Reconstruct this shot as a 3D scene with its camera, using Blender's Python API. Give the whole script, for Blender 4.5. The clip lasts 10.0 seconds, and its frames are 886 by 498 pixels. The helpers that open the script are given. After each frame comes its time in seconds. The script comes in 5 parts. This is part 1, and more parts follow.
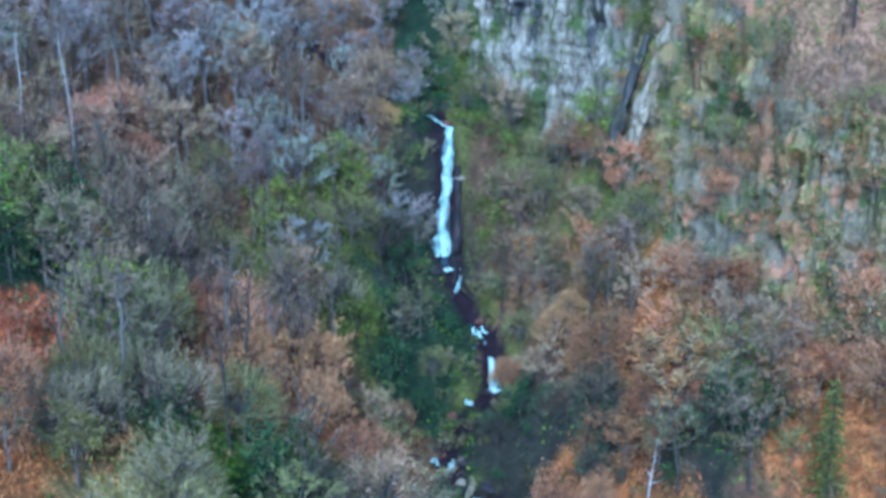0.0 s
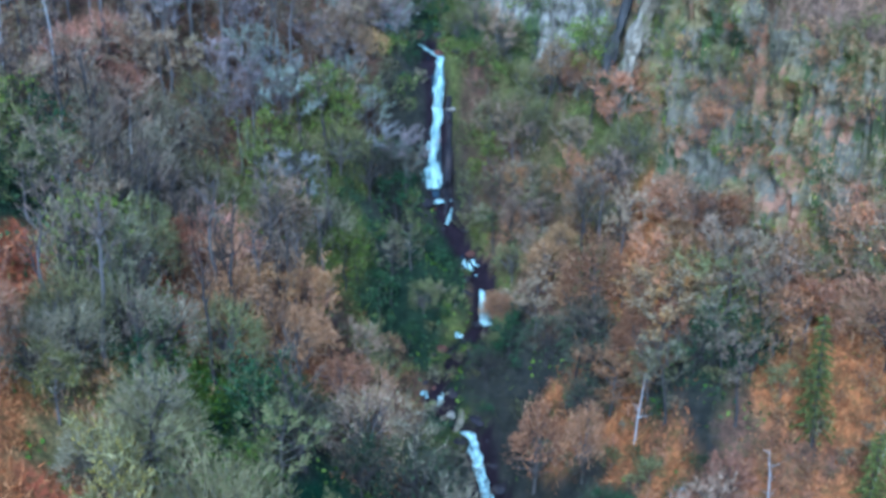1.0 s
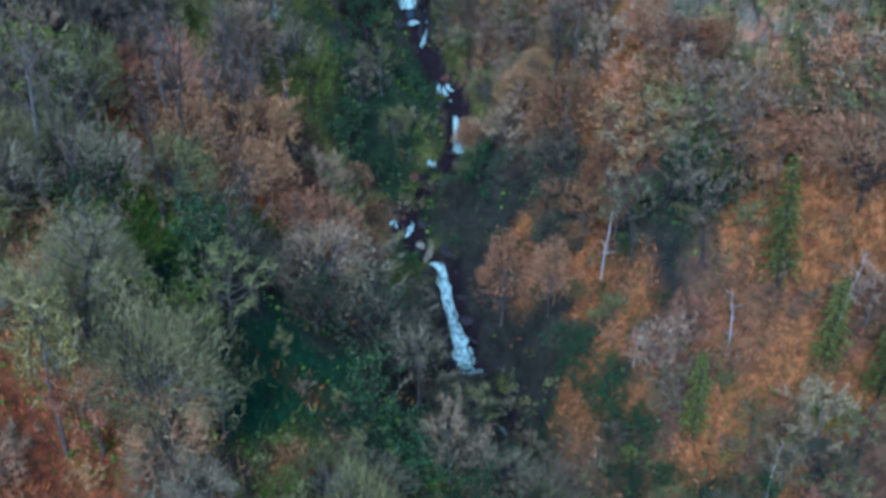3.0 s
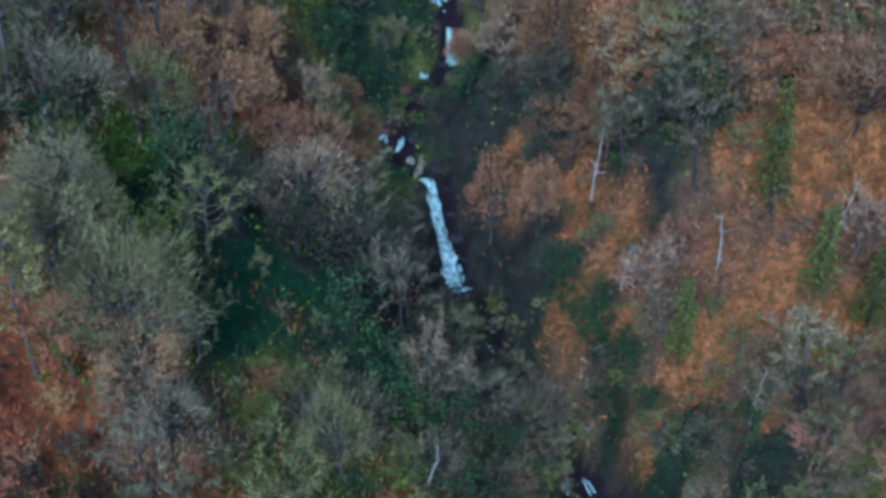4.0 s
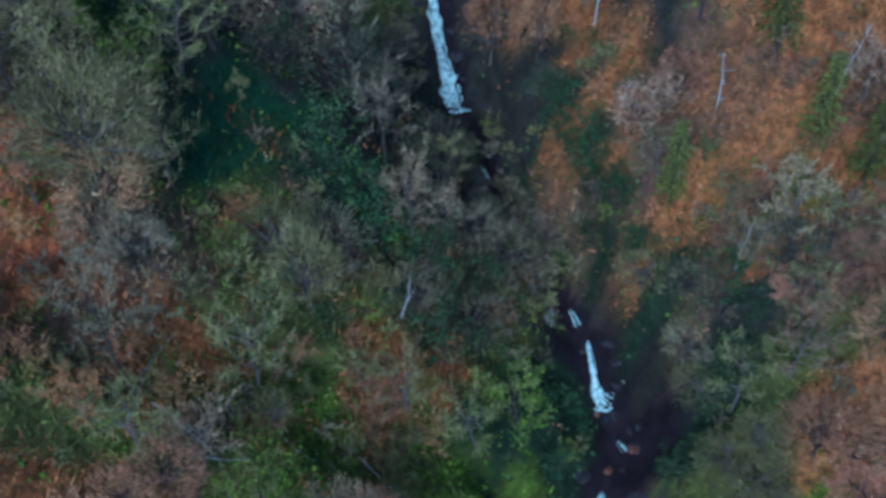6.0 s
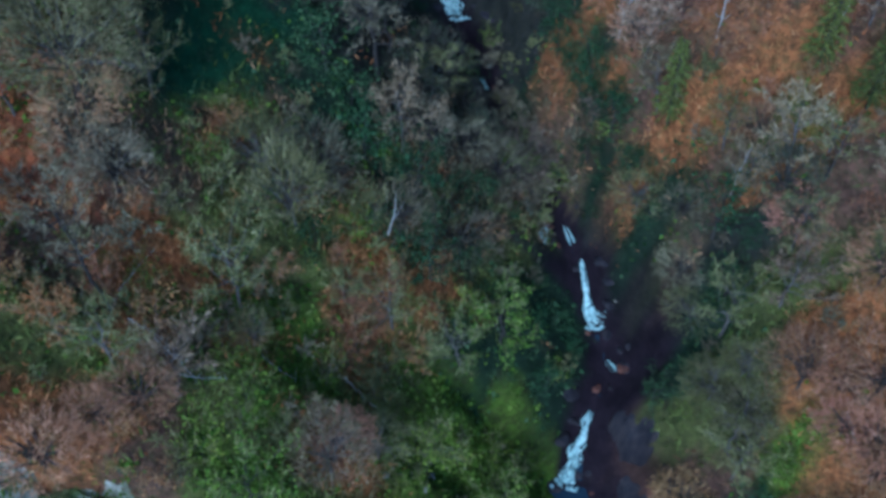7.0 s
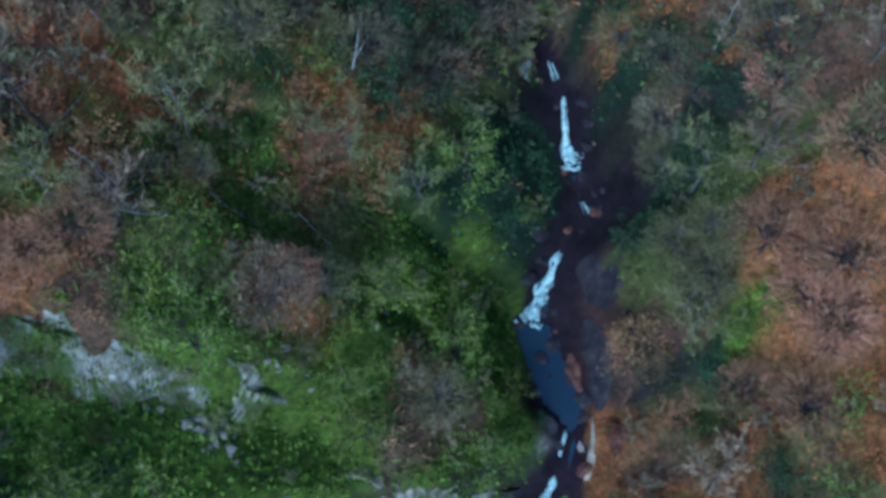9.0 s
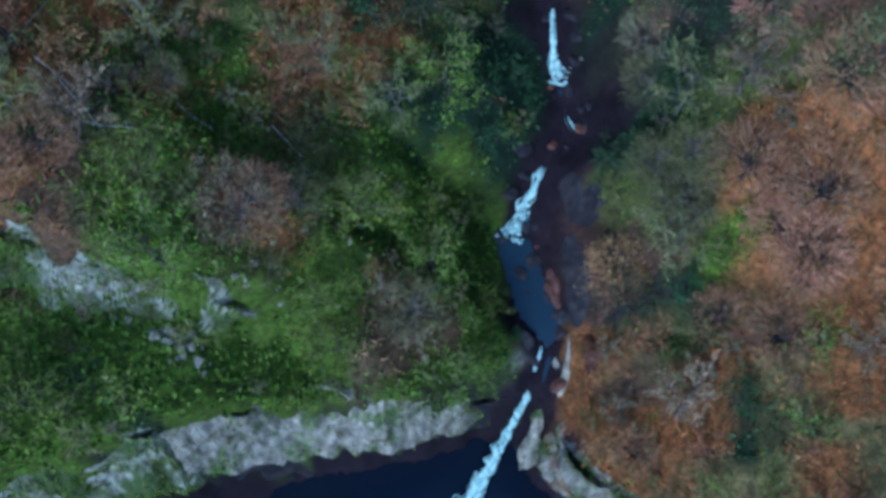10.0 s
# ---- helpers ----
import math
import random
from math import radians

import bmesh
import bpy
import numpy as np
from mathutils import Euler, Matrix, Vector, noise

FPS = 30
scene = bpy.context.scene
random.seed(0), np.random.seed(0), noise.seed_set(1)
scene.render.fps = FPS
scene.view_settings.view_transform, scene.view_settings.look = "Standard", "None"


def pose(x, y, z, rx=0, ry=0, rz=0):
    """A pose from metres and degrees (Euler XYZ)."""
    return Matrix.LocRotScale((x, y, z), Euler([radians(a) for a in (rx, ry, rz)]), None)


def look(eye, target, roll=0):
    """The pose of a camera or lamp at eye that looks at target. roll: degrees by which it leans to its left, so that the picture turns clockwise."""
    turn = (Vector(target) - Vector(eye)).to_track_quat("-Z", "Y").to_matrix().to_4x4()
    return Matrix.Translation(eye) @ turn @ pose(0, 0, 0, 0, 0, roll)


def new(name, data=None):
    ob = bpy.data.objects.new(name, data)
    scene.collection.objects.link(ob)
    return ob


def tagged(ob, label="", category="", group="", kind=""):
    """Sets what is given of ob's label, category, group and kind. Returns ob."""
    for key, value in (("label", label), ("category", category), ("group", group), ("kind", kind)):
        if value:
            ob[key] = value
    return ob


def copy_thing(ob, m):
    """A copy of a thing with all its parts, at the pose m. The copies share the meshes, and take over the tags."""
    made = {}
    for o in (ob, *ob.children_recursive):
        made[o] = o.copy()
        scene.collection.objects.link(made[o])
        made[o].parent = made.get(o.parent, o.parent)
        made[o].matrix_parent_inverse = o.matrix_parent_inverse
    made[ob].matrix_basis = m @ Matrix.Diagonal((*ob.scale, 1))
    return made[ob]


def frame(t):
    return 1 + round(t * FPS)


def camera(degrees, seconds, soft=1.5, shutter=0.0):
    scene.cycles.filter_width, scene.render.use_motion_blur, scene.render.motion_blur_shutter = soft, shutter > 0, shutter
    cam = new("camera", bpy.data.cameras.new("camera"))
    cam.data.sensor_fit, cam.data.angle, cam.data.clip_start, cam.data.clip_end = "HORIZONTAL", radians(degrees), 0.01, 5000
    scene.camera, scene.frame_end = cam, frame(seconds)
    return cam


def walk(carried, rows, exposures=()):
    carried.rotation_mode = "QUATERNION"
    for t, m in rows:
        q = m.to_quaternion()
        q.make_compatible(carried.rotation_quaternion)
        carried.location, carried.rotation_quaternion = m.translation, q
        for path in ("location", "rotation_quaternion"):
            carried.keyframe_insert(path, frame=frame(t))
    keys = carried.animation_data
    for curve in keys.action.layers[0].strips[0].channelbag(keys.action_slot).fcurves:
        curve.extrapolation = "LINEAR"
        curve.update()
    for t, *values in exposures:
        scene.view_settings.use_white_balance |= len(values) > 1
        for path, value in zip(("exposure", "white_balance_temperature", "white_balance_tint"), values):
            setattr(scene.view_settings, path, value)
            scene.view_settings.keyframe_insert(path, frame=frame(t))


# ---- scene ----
cam = camera(40.5, 10.0, soft=3.7)
# seconds, eye x y z, yaw, pitch (down is minus), roll
ROWS = [
    (0.0, -0.00, 0.00, 155.00, 0.00, -22.78, 0.49),
    (0.5, 1.06, 0.98, 155.14, 0.10, -24.41, 0.46),
    (1.0, 2.56, 2.16, 155.34, 0.29, -26.35, 0.41),
    (1.5, 4.43, 3.52, 155.69, 0.56, -28.54, 0.31),
    (2.0, 6.63, 4.98, 156.20, 0.90, -30.98, 0.19),
    (2.5, 8.90, 6.85, 156.59, 1.31, -33.50, 0.14),
    (3.0, 11.15, 8.92, 156.94, 1.74, -35.96, 0.10),
    (3.5, 13.32, 11.05, 157.29, 2.25, -38.41, 0.09),
    (4.0, 15.40, 13.16, 157.65, 2.90, -40.91, 0.06),
    (4.5, 17.35, 15.12, 158.05, 3.78, -43.51, -0.04),
    (5.0, 19.20, 17.21, 158.59, 4.66, -46.21, -0.05),
    (5.5, 21.20, 19.04, 159.04, 5.55, -48.84, 0.01),
    (6.0, 23.06, 21.14, 159.38, 6.46, -51.52, 0.03),
    (6.5, 24.85, 23.41, 159.64, 7.42, -54.22, 0.02),
    (7.0, 26.64, 25.73, 159.83, 8.43, -56.91, 0.01),
    (7.5, 28.51, 28.01, 159.99, 9.53, -59.58, -0.01),
    (8.0, 30.42, 30.36, 160.28, 10.64, -62.24, -0.05),
    (8.5, 32.42, 32.77, 160.56, 11.80, -64.93, -0.06),
    (9.0, 34.33, 35.23, 160.71, 12.88, -67.60, -0.14),
    (9.5, 36.10, 37.60, 160.69, 13.99, -70.36, -0.25),
    (10.0, 37.84, 40.28, 160.75, 15.15, -73.16, -0.36),
]
walk(cam, [(t, pose(x, y, z, 0, 0, yaw) @ pose(0, 0, 0, 90 + pitch, 0, 0) @ pose(0, 0, 0, 0, 0, roll)) for t, x, y, z, yaw, pitch, roll in ROWS],
     exposures=[(0.0, 1.32, 4040, 4), (2.5, 0.74, 4200, 7), (4.5, 0.46, 4260, 7), (7.0, 0.33, 4140, 5), (10.0, 0.46, 4150, 5)])

# ---- light ----
SUN_EL, SUN_AZ = 44.0, 190.0     # degrees; azimuth clockwise from +y
world = bpy.data.worlds.new("overcast_sky")
scene.world = world
world.use_nodes = True
wn = world.node_tree.nodes
sky = wn.new("ShaderNodeTexSky")
sky.sky_type = "NISHITA"
sky.sun_disc = False
sky.sun_elevation, sky.sun_rotation = radians(SUN_EL), radians(SUN_AZ)
sky.air_density, sky.dust_density, sky.ozone_density = 1.3, 1.0, 1.5
wn["Background"].inputs["Strength"].default_value = 0.115
world.node_tree.links.new(sky.outputs["Color"], wn["Background"].inputs["Color"])
sun = new("sun", bpy.data.lights.new("sun", "SUN"))
sun.data.energy, sun.data.angle, sun.data.color = 2.0, radians(14), (1.0, 0.94, 0.86)
_d = Vector((math.sin(radians(SUN_AZ)) * math.cos(radians(SUN_EL)), math.cos(radians(SUN_AZ)) * math.cos(radians(SUN_EL)), math.sin(radians(SUN_EL))))
sun.matrix_world = look(_d * 300, (0, 0, 0))


# ---- noise in numpy ----
def hash3(ix, iy, iz):
    n = (ix * 374761393 + iy * 668265263 + iz * 1274126177) & 0x7FFFFFFF
    n = ((n ^ (n >> 13)) * 1274126177) & 0x7FFFFFFF
    return ((n ^ (n >> 16)) & 0xFFFF) / 65535.0


def vnoise(x, y, z):
    """Smooth value noise, 0 to 1."""
    x, y, z = (np.asarray(a, float) for a in (x, y, z))
    fx, fy, fz = np.floor(x), np.floor(y), np.floor(z)
    ix, iy, iz = fx.astype(np.int64), fy.astype(np.int64), fz.astype(np.int64)
    u, v, w = ((q * q * (3 - 2 * q)) for q in (x - fx, y - fy, z - fz))
    out = 0
    for i in (0, 1):
        for j in (0, 1):
            for k in (0, 1):
                out = out + hash3(ix + i, iy + j, iz + k) * (u if i else 1 - u) * (v if j else 1 - v) * (w if k else 1 - w)
    return out


def fbm(x, y, z, octaves=4):
    total, gain, norm = 0, 1.0, 0
    for o in range(octaves):
        total = total + gain * (vnoise(x, y, z) - 0.5)
        norm += gain
        x, y, z, gain = x * 2.03 + 11.7, y * 2.03 + 5.1, z * 2.03 + 7.3, gain * 0.5
    return total / norm * 2


def smooth(a, b, v):
    q = np.clip((v - a) / (b - a), 0, 1)
    return q * q * (3 - 2 * q)


# ---- the shape of the land ----
# the stream's course from the lip of the lowest fall up the valley: y, x, height of the bed
STREAM = np.array([
    (30, 44, 2), (70, 42.5, 2.5), (75, 43, 3.2), (79, 41.3, 3.9), (85, 37.5, 4.2), (90.5, 34, 4.6), (97.5, 36, 12.4), (101, 37.5, 13.6), (106, 37, 15.2),
    (109, 34.5, 18), (113, 33, 21.5), (119, 29.5, 24), (129, 21.5, 27.5), (136, 16.5, 31), (145.5, 10.3, 35.8), (154, 7, 46.8), (157.5, 1.5, 47.5), (161, 1, 50.5),
    (169.5, 4.6, 53.5), (173, 8.6, 56), (176, 8.6, 61), (181, 6, 63.5), (188, 0.5, 71.5), (192.5, 0.3, 94.5), (200, -3, 95.8),
    (207, -9, 97.2), (213, -21, 100.5), (217, -27, 108), (260, -46, 127), (340, -60, 165)])
AWAY = (0, 3, 8, 15, 25, 38, 55, 90)      # metres aside from the stream
AT = (75, 90, 105, 120, 140, 160, 180, 188, 194)
LEFT = (                                  # rise over the stream on the western side
    (0, 1, 6, 13, 26, 48, 56, 80), (0, 3, 14, 26, 36, 46, 56, 83), (0, 2, 8, 16, 25, 34, 48, 77),
    (0, 2, 8, 17, 28, 39, 51, 78), (0, 2, 7, 15, 27, 38, 54, 80), (0, 2, 7, 13, 23, 34, 47, 68),
    (0, 1.5, 4, 9, 15, 22, 34, 56), (0, 4, 9, 13, 18, 24, 34, 54), (0, 1, 3, 6, 11, 18, 28, 50))
RIGHT = (                                 # and on the eastern side
    (0, 1, 6, 15, 28, 42, 55, 80), (0, 1.5, 5, 17, 29, 41, 55, 85), (0, 4, 14, 26, 38, 48, 60, 85),
    (0, 4, 18, 26, 31, 44, 55, 85), (0, 4, 13, 20, 31, 38, 48, 76), (0, 3, 8, 13, 20, 22, 32, 50),
    (0, 2, 7, 15, 23, 27, 30, 40), (0, 3, 9, 13, 18, 22, 28, 40), (0, 2, 2, -1, 0, 2, 5, 10))
CLIFF = np.array([(150, 112), (100, 130), (72, 143), (58, 150), (47, 159), (41, 166), (34, 177), (31, 187), (27.5, 191), (22, 196), (13, 202), (5, 209), (-1, 224), (-12, 262), (-20, 345)], float)
RIM = np.array([(-140, 24), (-60, 26), (-15, 33), (-3, 41), (3, 47.5), (9, 52), (15, 56), (25, 60), (33, 65), (38, 68.5), (41, 70.5), (44, 69), (47, 63), (52, 58), (60, 54), (75, 50), (150, 44)], float)
LEDGE = np.array([(-140, 49), (-40, 54), (-10, 57), (3, 58), (8, 59.5), (16, 59.5), (24, 59), (150, 58)], float)


def stream_x(y):
    return np.interp(y, STREAM[:, 0], STREAM[:, 1])


def stream_z(y):
    return np.interp(y, STREAM[:, 0], STREAM[:, 2])


def side_rise(table, away, y):
    rows = np.stack([np.interp(away, AWAY, r) for r in table])
    at = np.clip(y, AT[0], AT[-1])
    k = np.clip(np.searchsorted(AT, at) - 1, 0, len(AT) - 2)
    a0, a1 = np.take(AT, k), np.take(AT, k + 1)
    w = (at - a0) / (a1 - a0)
    i = np.arange(away.size)
    return rows[k, i] * (1 - w) + rows[k + 1, i] * w


def behind(line, x, y):
    """Metres by which a place lies behind a line of cliffs (minus: in front of it)."""
    best, sign = np.full(x.shape, 1e9), np.zeros(x.shape)
    for (ax, ay), (bx, by) in zip(line[:-1], line[1:]):
        dx, dy = bx - ax, by - ay
        q = np.clip(((x - ax) * dx + (y - ay) * dy) / (dx * dx + dy * dy), 0, 1)
        d = np.hypot(x - ax - q * dx, y - ay - q * dy)
        s = np.sign((x - ax) * dy - (y - ay) * dx)
        near = d < best
        best, sign = np.where(near, d, best), np.where(near, s, sign)
    return best * sign


def base_land(x, y):
    """The valley without its cliffs."""
    sx, sz = stream_x(y), stream_z(y)
    # the slopes far from the water follow a smoothed stream bed, without its falls
    calm = sum(stream_z(y + o) for o in (-14, -7, 0, 7, 14)) / 5
    off = x - sx
    away = np.abs(off)
    sz = sz + (calm - sz) * smooth(6, 20, away) * smooth(70, 95, y)
    away = np.maximum(0, away - 3.2 * smooth(76, 80, y) * smooth(93.5, 91, y))     # the bed of the pool
    rise = np.where(off < 0, side_rise(LEFT, away, y), side_rise(RIGHT, away, y))
    up = smooth(195, 340, y) * 30 * smooth(5, 40, away)
    up = up - 4.5 * np.exp(-((y - 151) / 6.0) ** 2) * smooth(10, 18, off) * smooth(62, 44, off)     # the hollow behind the spur
    bumps = fbm(x / 17, y / 17, 0.3 + 0 * x, 3) * 3.0 * smooth(4, 20, away) + fbm(x / 4.5, y / 4.5, 4.3 + 0 * x, 3) * 0.8 * smooth(1, 5, away)
    return sz + rise + up + bumps


def land(x, y):
    """Height of the ground at x, y (arrays)."""
    x, y = np.asarray(x, float).ravel(), np.asarray(y, float).ravel()
    z = base_land(x, y)
    wob = fbm(x / 9, y / 9, 8 + 0 * x, 3) * 2.5
    b = behind(CLIFF, x, y) + wob
    z = z + 34 * smooth(3.0, 8.0, b) + 0.55 * np.clip(b, 0, 90)
    ledge = np.interp(x, LEDGE[:, 0], LEDGE[:, 1]) - y + fbm(x / 6, y / 6, 2 + 0 * x, 3) * 2.5
    z = z - 13 * smooth(-8.5, -3.5, ledge) * smooth(28, 12, x)
    edge = np.interp(x, RIM[:, 0], RIM[:, 1]) - y + fbm(x / 5, y / 5, 6 + 0 * x, 3) * 1.2 * smooth(1, 6, np.abs(x - 42))
    fall = smooth(-2.6, -0.6, edge - 2.4 * smooth(6, 2, np.abs(x - 42)))
    return z * (1 - fall) + (-36 + 0.5 * fbm(x / 5, y / 5, 1 + 0 * x)) * fall


def height(x, y):
    return float(land(np.array([x]), np.array([y]))[0])


# ---- materials ----
def shader(name):
    m = bpy.data.materials.new(name)
    m.use_nodes = True
    t = m.node_tree
    return m, t, t.nodes["Principled BSDF"]


def put(t, kind, **sets):
    n = t.nodes.new(kind)
    for key, value in sets.items():
        if key in n.inputs:
            n.inputs[key].default_value = value
        else:
            setattr(n, key, value)
    return n


def ramp(t, fac, stops):
    n = t.nodes.new("ShaderNodeValToRGB")
    e = n.color_ramp.elements
    while len(e) < len(stops):
        e.new(0.5)
    for k, (p, c) in enumerate(stops):
        e[k].position, e[k].color = p, (*c, 1) if len(c) == 3 else c
    t.links.new(fac, n.inputs["Fac"])
    return n.outputs["Color"]


def blend(t, fac, a, b, how="MIX"):
    n = t.nodes.new("ShaderNodeMix")
    n.data_type, n.blend_type = "RGBA", how
    for sock, v in ((n.inputs[0], fac), (n.inputs[6], a), (n.inputs[7], b)):
        if isinstance(v, (int, float)):
            sock.default_value = v
        elif isinstance(v, tuple):
            sock.default_value = (*v, 1)
        else:
            t.links.new(v, sock)
    return n.outputs[2]


def place_noise(t, scale, detail=6.0, rough=0.6, stretch=None, source="Object"):
    tc = put(t, "ShaderNodeTexCoord")
    vec = tc.outputs[source]
    if stretch:
        mp = put(t, "ShaderNodeMapping", Scale=stretch)
        t.links.new(vec, mp.inputs["Vector"])
        vec = mp.outputs["Vector"]
    n = put(t, "ShaderNodeTexNoise", Scale=scale, Detail=detail, Roughness=rough)
    t.links.new(vec, n.inputs["Vector"])
    return n.outputs["Fac"]


def bump(t, bsdf, fac, strength, distance):
    b = put(t, "ShaderNodeBump", Strength=strength, Distance=distance)
    t.links.new(fac, b.inputs["Height"])
    t.links.new(b.outputs["Normal"], bsdf.inputs["Normal"])


def leaf_material(name, dark, mid, light, rough=0.65):
    """Foliage or twigs: every piece a shade of its own, and every plant a little different."""
    m, t, b = shader(name)
    geo, info = put(t, "ShaderNodeNewGeometry"), put(t, "ShaderNodeObjectInfo")
    col = ramp(t, geo.outputs["Random Per Island"], [(0.0, dark), (0.5, mid), (1.0, light)])
    hsv = put(t, "ShaderNodeHueSaturation")
    rng = put(t, "ShaderNodeMapRange")
    rng.inputs["To Min"].default_value, rng.inputs["To Max"].default_value = 0.62, 1.35
    t.links.new(info.outputs["Random"], rng.inputs["Value"])
    hue = put(t, "ShaderNodeMath", operation="MULTIPLY_ADD")
    mul = put(t, "ShaderNodeMath", operation="MULTIPLY")
    frac = put(t, "ShaderNodeMath", operation="FRACT")
    mul.inputs[1].default_value = 7.31
    t.links.new(info.outputs["Random"], mul.inputs[0])
    t.links.new(mul.outputs[0], frac.inputs[0])
    t.links.new(frac.outputs[0], hue.inputs[0])
    hue.inputs[1].default_value, hue.inputs[2].default_value = 0.032, 0.488
    t.links.new(hue.outputs[0], hsv.inputs["Hue"])
    t.links.new(rng.outputs[0], hsv.inputs["Value"])
    t.links.new(col, hsv.inputs["Color"])
    t.links.new(hsv.outputs["Color"], b.inputs["Base Color"])
    b.inputs["Roughness"].default_value = rough
    b.inputs["Specular IOR Level"].default_value = 0.14
    return m


def ground_material():
    m, t, b = shader("forest_floor")
    mid, fine = place_noise(t, 0.5, 7, 0.65), place_noise(t, 3.5, 8, 0.75)
    cover = put(t, "ShaderNodeAttribute", attribute_name="cover")     # what lies on the soil, with painted gully and basin shade
    patchy = ramp(t, mid, [(0.3, (0.42, 0.42, 0.44)), (0.5, (0.75, 0.75, 0.75)), (0.72, (1.15, 1.1, 1.05))])
    speck = ramp(t, fine, [(0.3, (0.45, 0.45, 0.45)), (0.5, (0.95, 0.95, 0.95)), (0.7, (1.4, 1.4, 1.35))])
    tuft = ramp(t, place_noise(t, 1.1, 5, 0.7), [(0.42, (0, 0, 0)), (0.56, (1, 1, 1))])
    mould = ramp(t, place_noise(t, 0.35, 4, 0.6), [(0.4, (0.06, 0.045, 0.025)), (0.6, (0.09, 0.1, 0.03))])     # dead stalks and moss between the litter
    litter = blend(t, 0.6, cover.outputs["Color"], blend(t, tuft, cover.outputs["Color"], mould, "DARKEN"))
    col = blend(t, 1.0, blend(t, 1.0, litter, patchy, "MULTIPLY"), speck, "MULTIPLY")
    t.links.new(col, b.inputs["Base Color"])
    b.inputs["Roughness"].default_value = 0.9
    b.inputs["Specular IOR Level"].default_value = 0.12
    bump(t, b, fine, 0.8, 0.3)
    return m


def rock_material(name, tones, moss=0.5, rough=0.85, streak=0.22, grassy=0, stained=False):
    m, t, b = shader(name)
    grain = place_noise(t, 0.9, 10, 0.72, (1, 1, streak))
    stain = place_noise(t, 0.22, 5, 0.6, (1, 1, 0.4))
    fine = place_noise(t, 5.0, 8, 0.7)
    col = ramp(t, grain, [(0.28, tones[0]), (0.45, tones[1]), (0.6, tones[2]), (0.74, tones[3])])
    green = ramp(t, fine, [(0.35, (0.03, 0.045, 0.015)), (0.65, (0.1, 0.13, 0.035))])
    col = blend(t, ramp(t, stain, [(moss, (0, 0, 0)), (moss + 0.1, (1, 1, 1))]), col, green)
    if stained:
        wash = ramp(t, grain, [(0.35, (0.02, 0.021, 0.024)), (0.65, (0.075, 0.075, 0.072))])
        col = blend(t, ramp(t, place_noise(t, 0.17, 5, 0.65, (1, 1, 0.3)), [(0.52, (0, 0, 0)), (0.6, (1, 1, 1))]), col, wash)
    if grassy:
        dry = ramp(t, fine, [(0.35, (0.14, 0.11, 0.04)), (0.65, (0.32, 0.25, 0.11))])
        lichen = ramp(t, fine, [(0.35, (0.2, 0.1, 0.05)), (0.65, (0.42, 0.23, 0.13))])
        col = blend(t, ramp(t, place_noise(t, 0.16, 4, 0.6, (1, 1, 0.6)), [(0.5, (0, 0, 0)), (0.58, (1, 1, 1))]), col, dry)
        if grassy > 1:
            col = blend(t, ramp(t, place_noise(t, 0.19, 4, 0.6, (1.1, 1, 0.7)), [(0.57, (0, 0, 0)), (0.63, (1, 1, 1))]), col, lichen)
    t.links.new(col, b.inputs["Base Color"])
    b.inputs["Roughness"].default_value = rough
    b.inputs["Specular IOR Level"].default_value = 0.25
    bump(t, b, grain, 0.8, 0.4)
    return m


def water_material(name, tone):
    m, t, b = shader(name)
    b.inputs["Base Color"].default_value = (*tone, 1)
    b.inputs["Roughness"].default_value = 0.12
    b.inputs["IOR"].default_value = 1.33
    bump(t, b, place_noise(t, 2.2, 4, 0.5, (1, 0.5, 1)), 0.25, 0.15)
    return m


def foam_material():
    m, t, b = shader("white_water")
    n = place_noise(t, 0.9, 6, 0.65, (2.5, 2.5, 0.25))
    t.links.new(ramp(t, n, [(0.32, (0.05, 0.08, 0.09)), (0.45, (0.26, 0.39, 0.36)), (0.58, (0.57, 0.74, 0.67))]), b.inputs["Base Color"])
    b.inputs["Roughness"].default_value = 0.45
    return m


def bark_material(name, a, c):
    m, t, b = shader(name)
    n = place_noise(t, 3.0, 6, 0.7, (1, 1, 0.25))
    t.links.new(ramp(t, n, [(0.3, a), (0.7, c)]), b.inputs["Base Color"])
    b.inputs["Roughness"].default_value = 0.9
    return m


GROUND = ground_material()
LIMESTONE = rock_material("limestone", ((0.05, 0.046, 0.038), (0.165, 0.148, 0.115), (0.35, 0.315, 0.245), (0.62, 0.565, 0.45)), moss=0.5, stained=True)
PALE_ROCK = rock_material("pale_rock", ((0.06, 0.054, 0.04), (0.2, 0.178, 0.135), (0.38, 0.34, 0.26), (0.6, 0.55, 0.44)), moss=0.55)
MOSSY_ROCK = rock_material("mossy_pale_rock", ((0.06, 0.06, 0.04), (0.2, 0.19, 0.14), (0.44, 0.42, 0.33), (0.72, 0.69, 0.58)), moss=0.42)
OCHRE_ROCK = rock_material("ochre_rock", ((0.09, 0.075, 0.05), (0.24, 0.2, 0.135), (0.42, 0.36, 0.26), (0.58, 0.51, 0.39)), moss=0.54)
BROWN_ROCK = rock_material("weathered_rock", ((0.05, 0.045, 0.03), (0.12, 0.105, 0.07), (0.22, 0.19, 0.13), (0.42, 0.38, 0.29)), moss=0.5, grassy=2)
# for wet rock, and for dark pieces that stand in for shade
WET_SHADE_ROCK = rock_material("wet_rock", ((0.008, 0.008, 0.011), (0.02, 0.018, 0.022), (0.045, 0.036, 0.036), (0.09, 0.07, 0.06)), moss=0.72, rough=0.6)
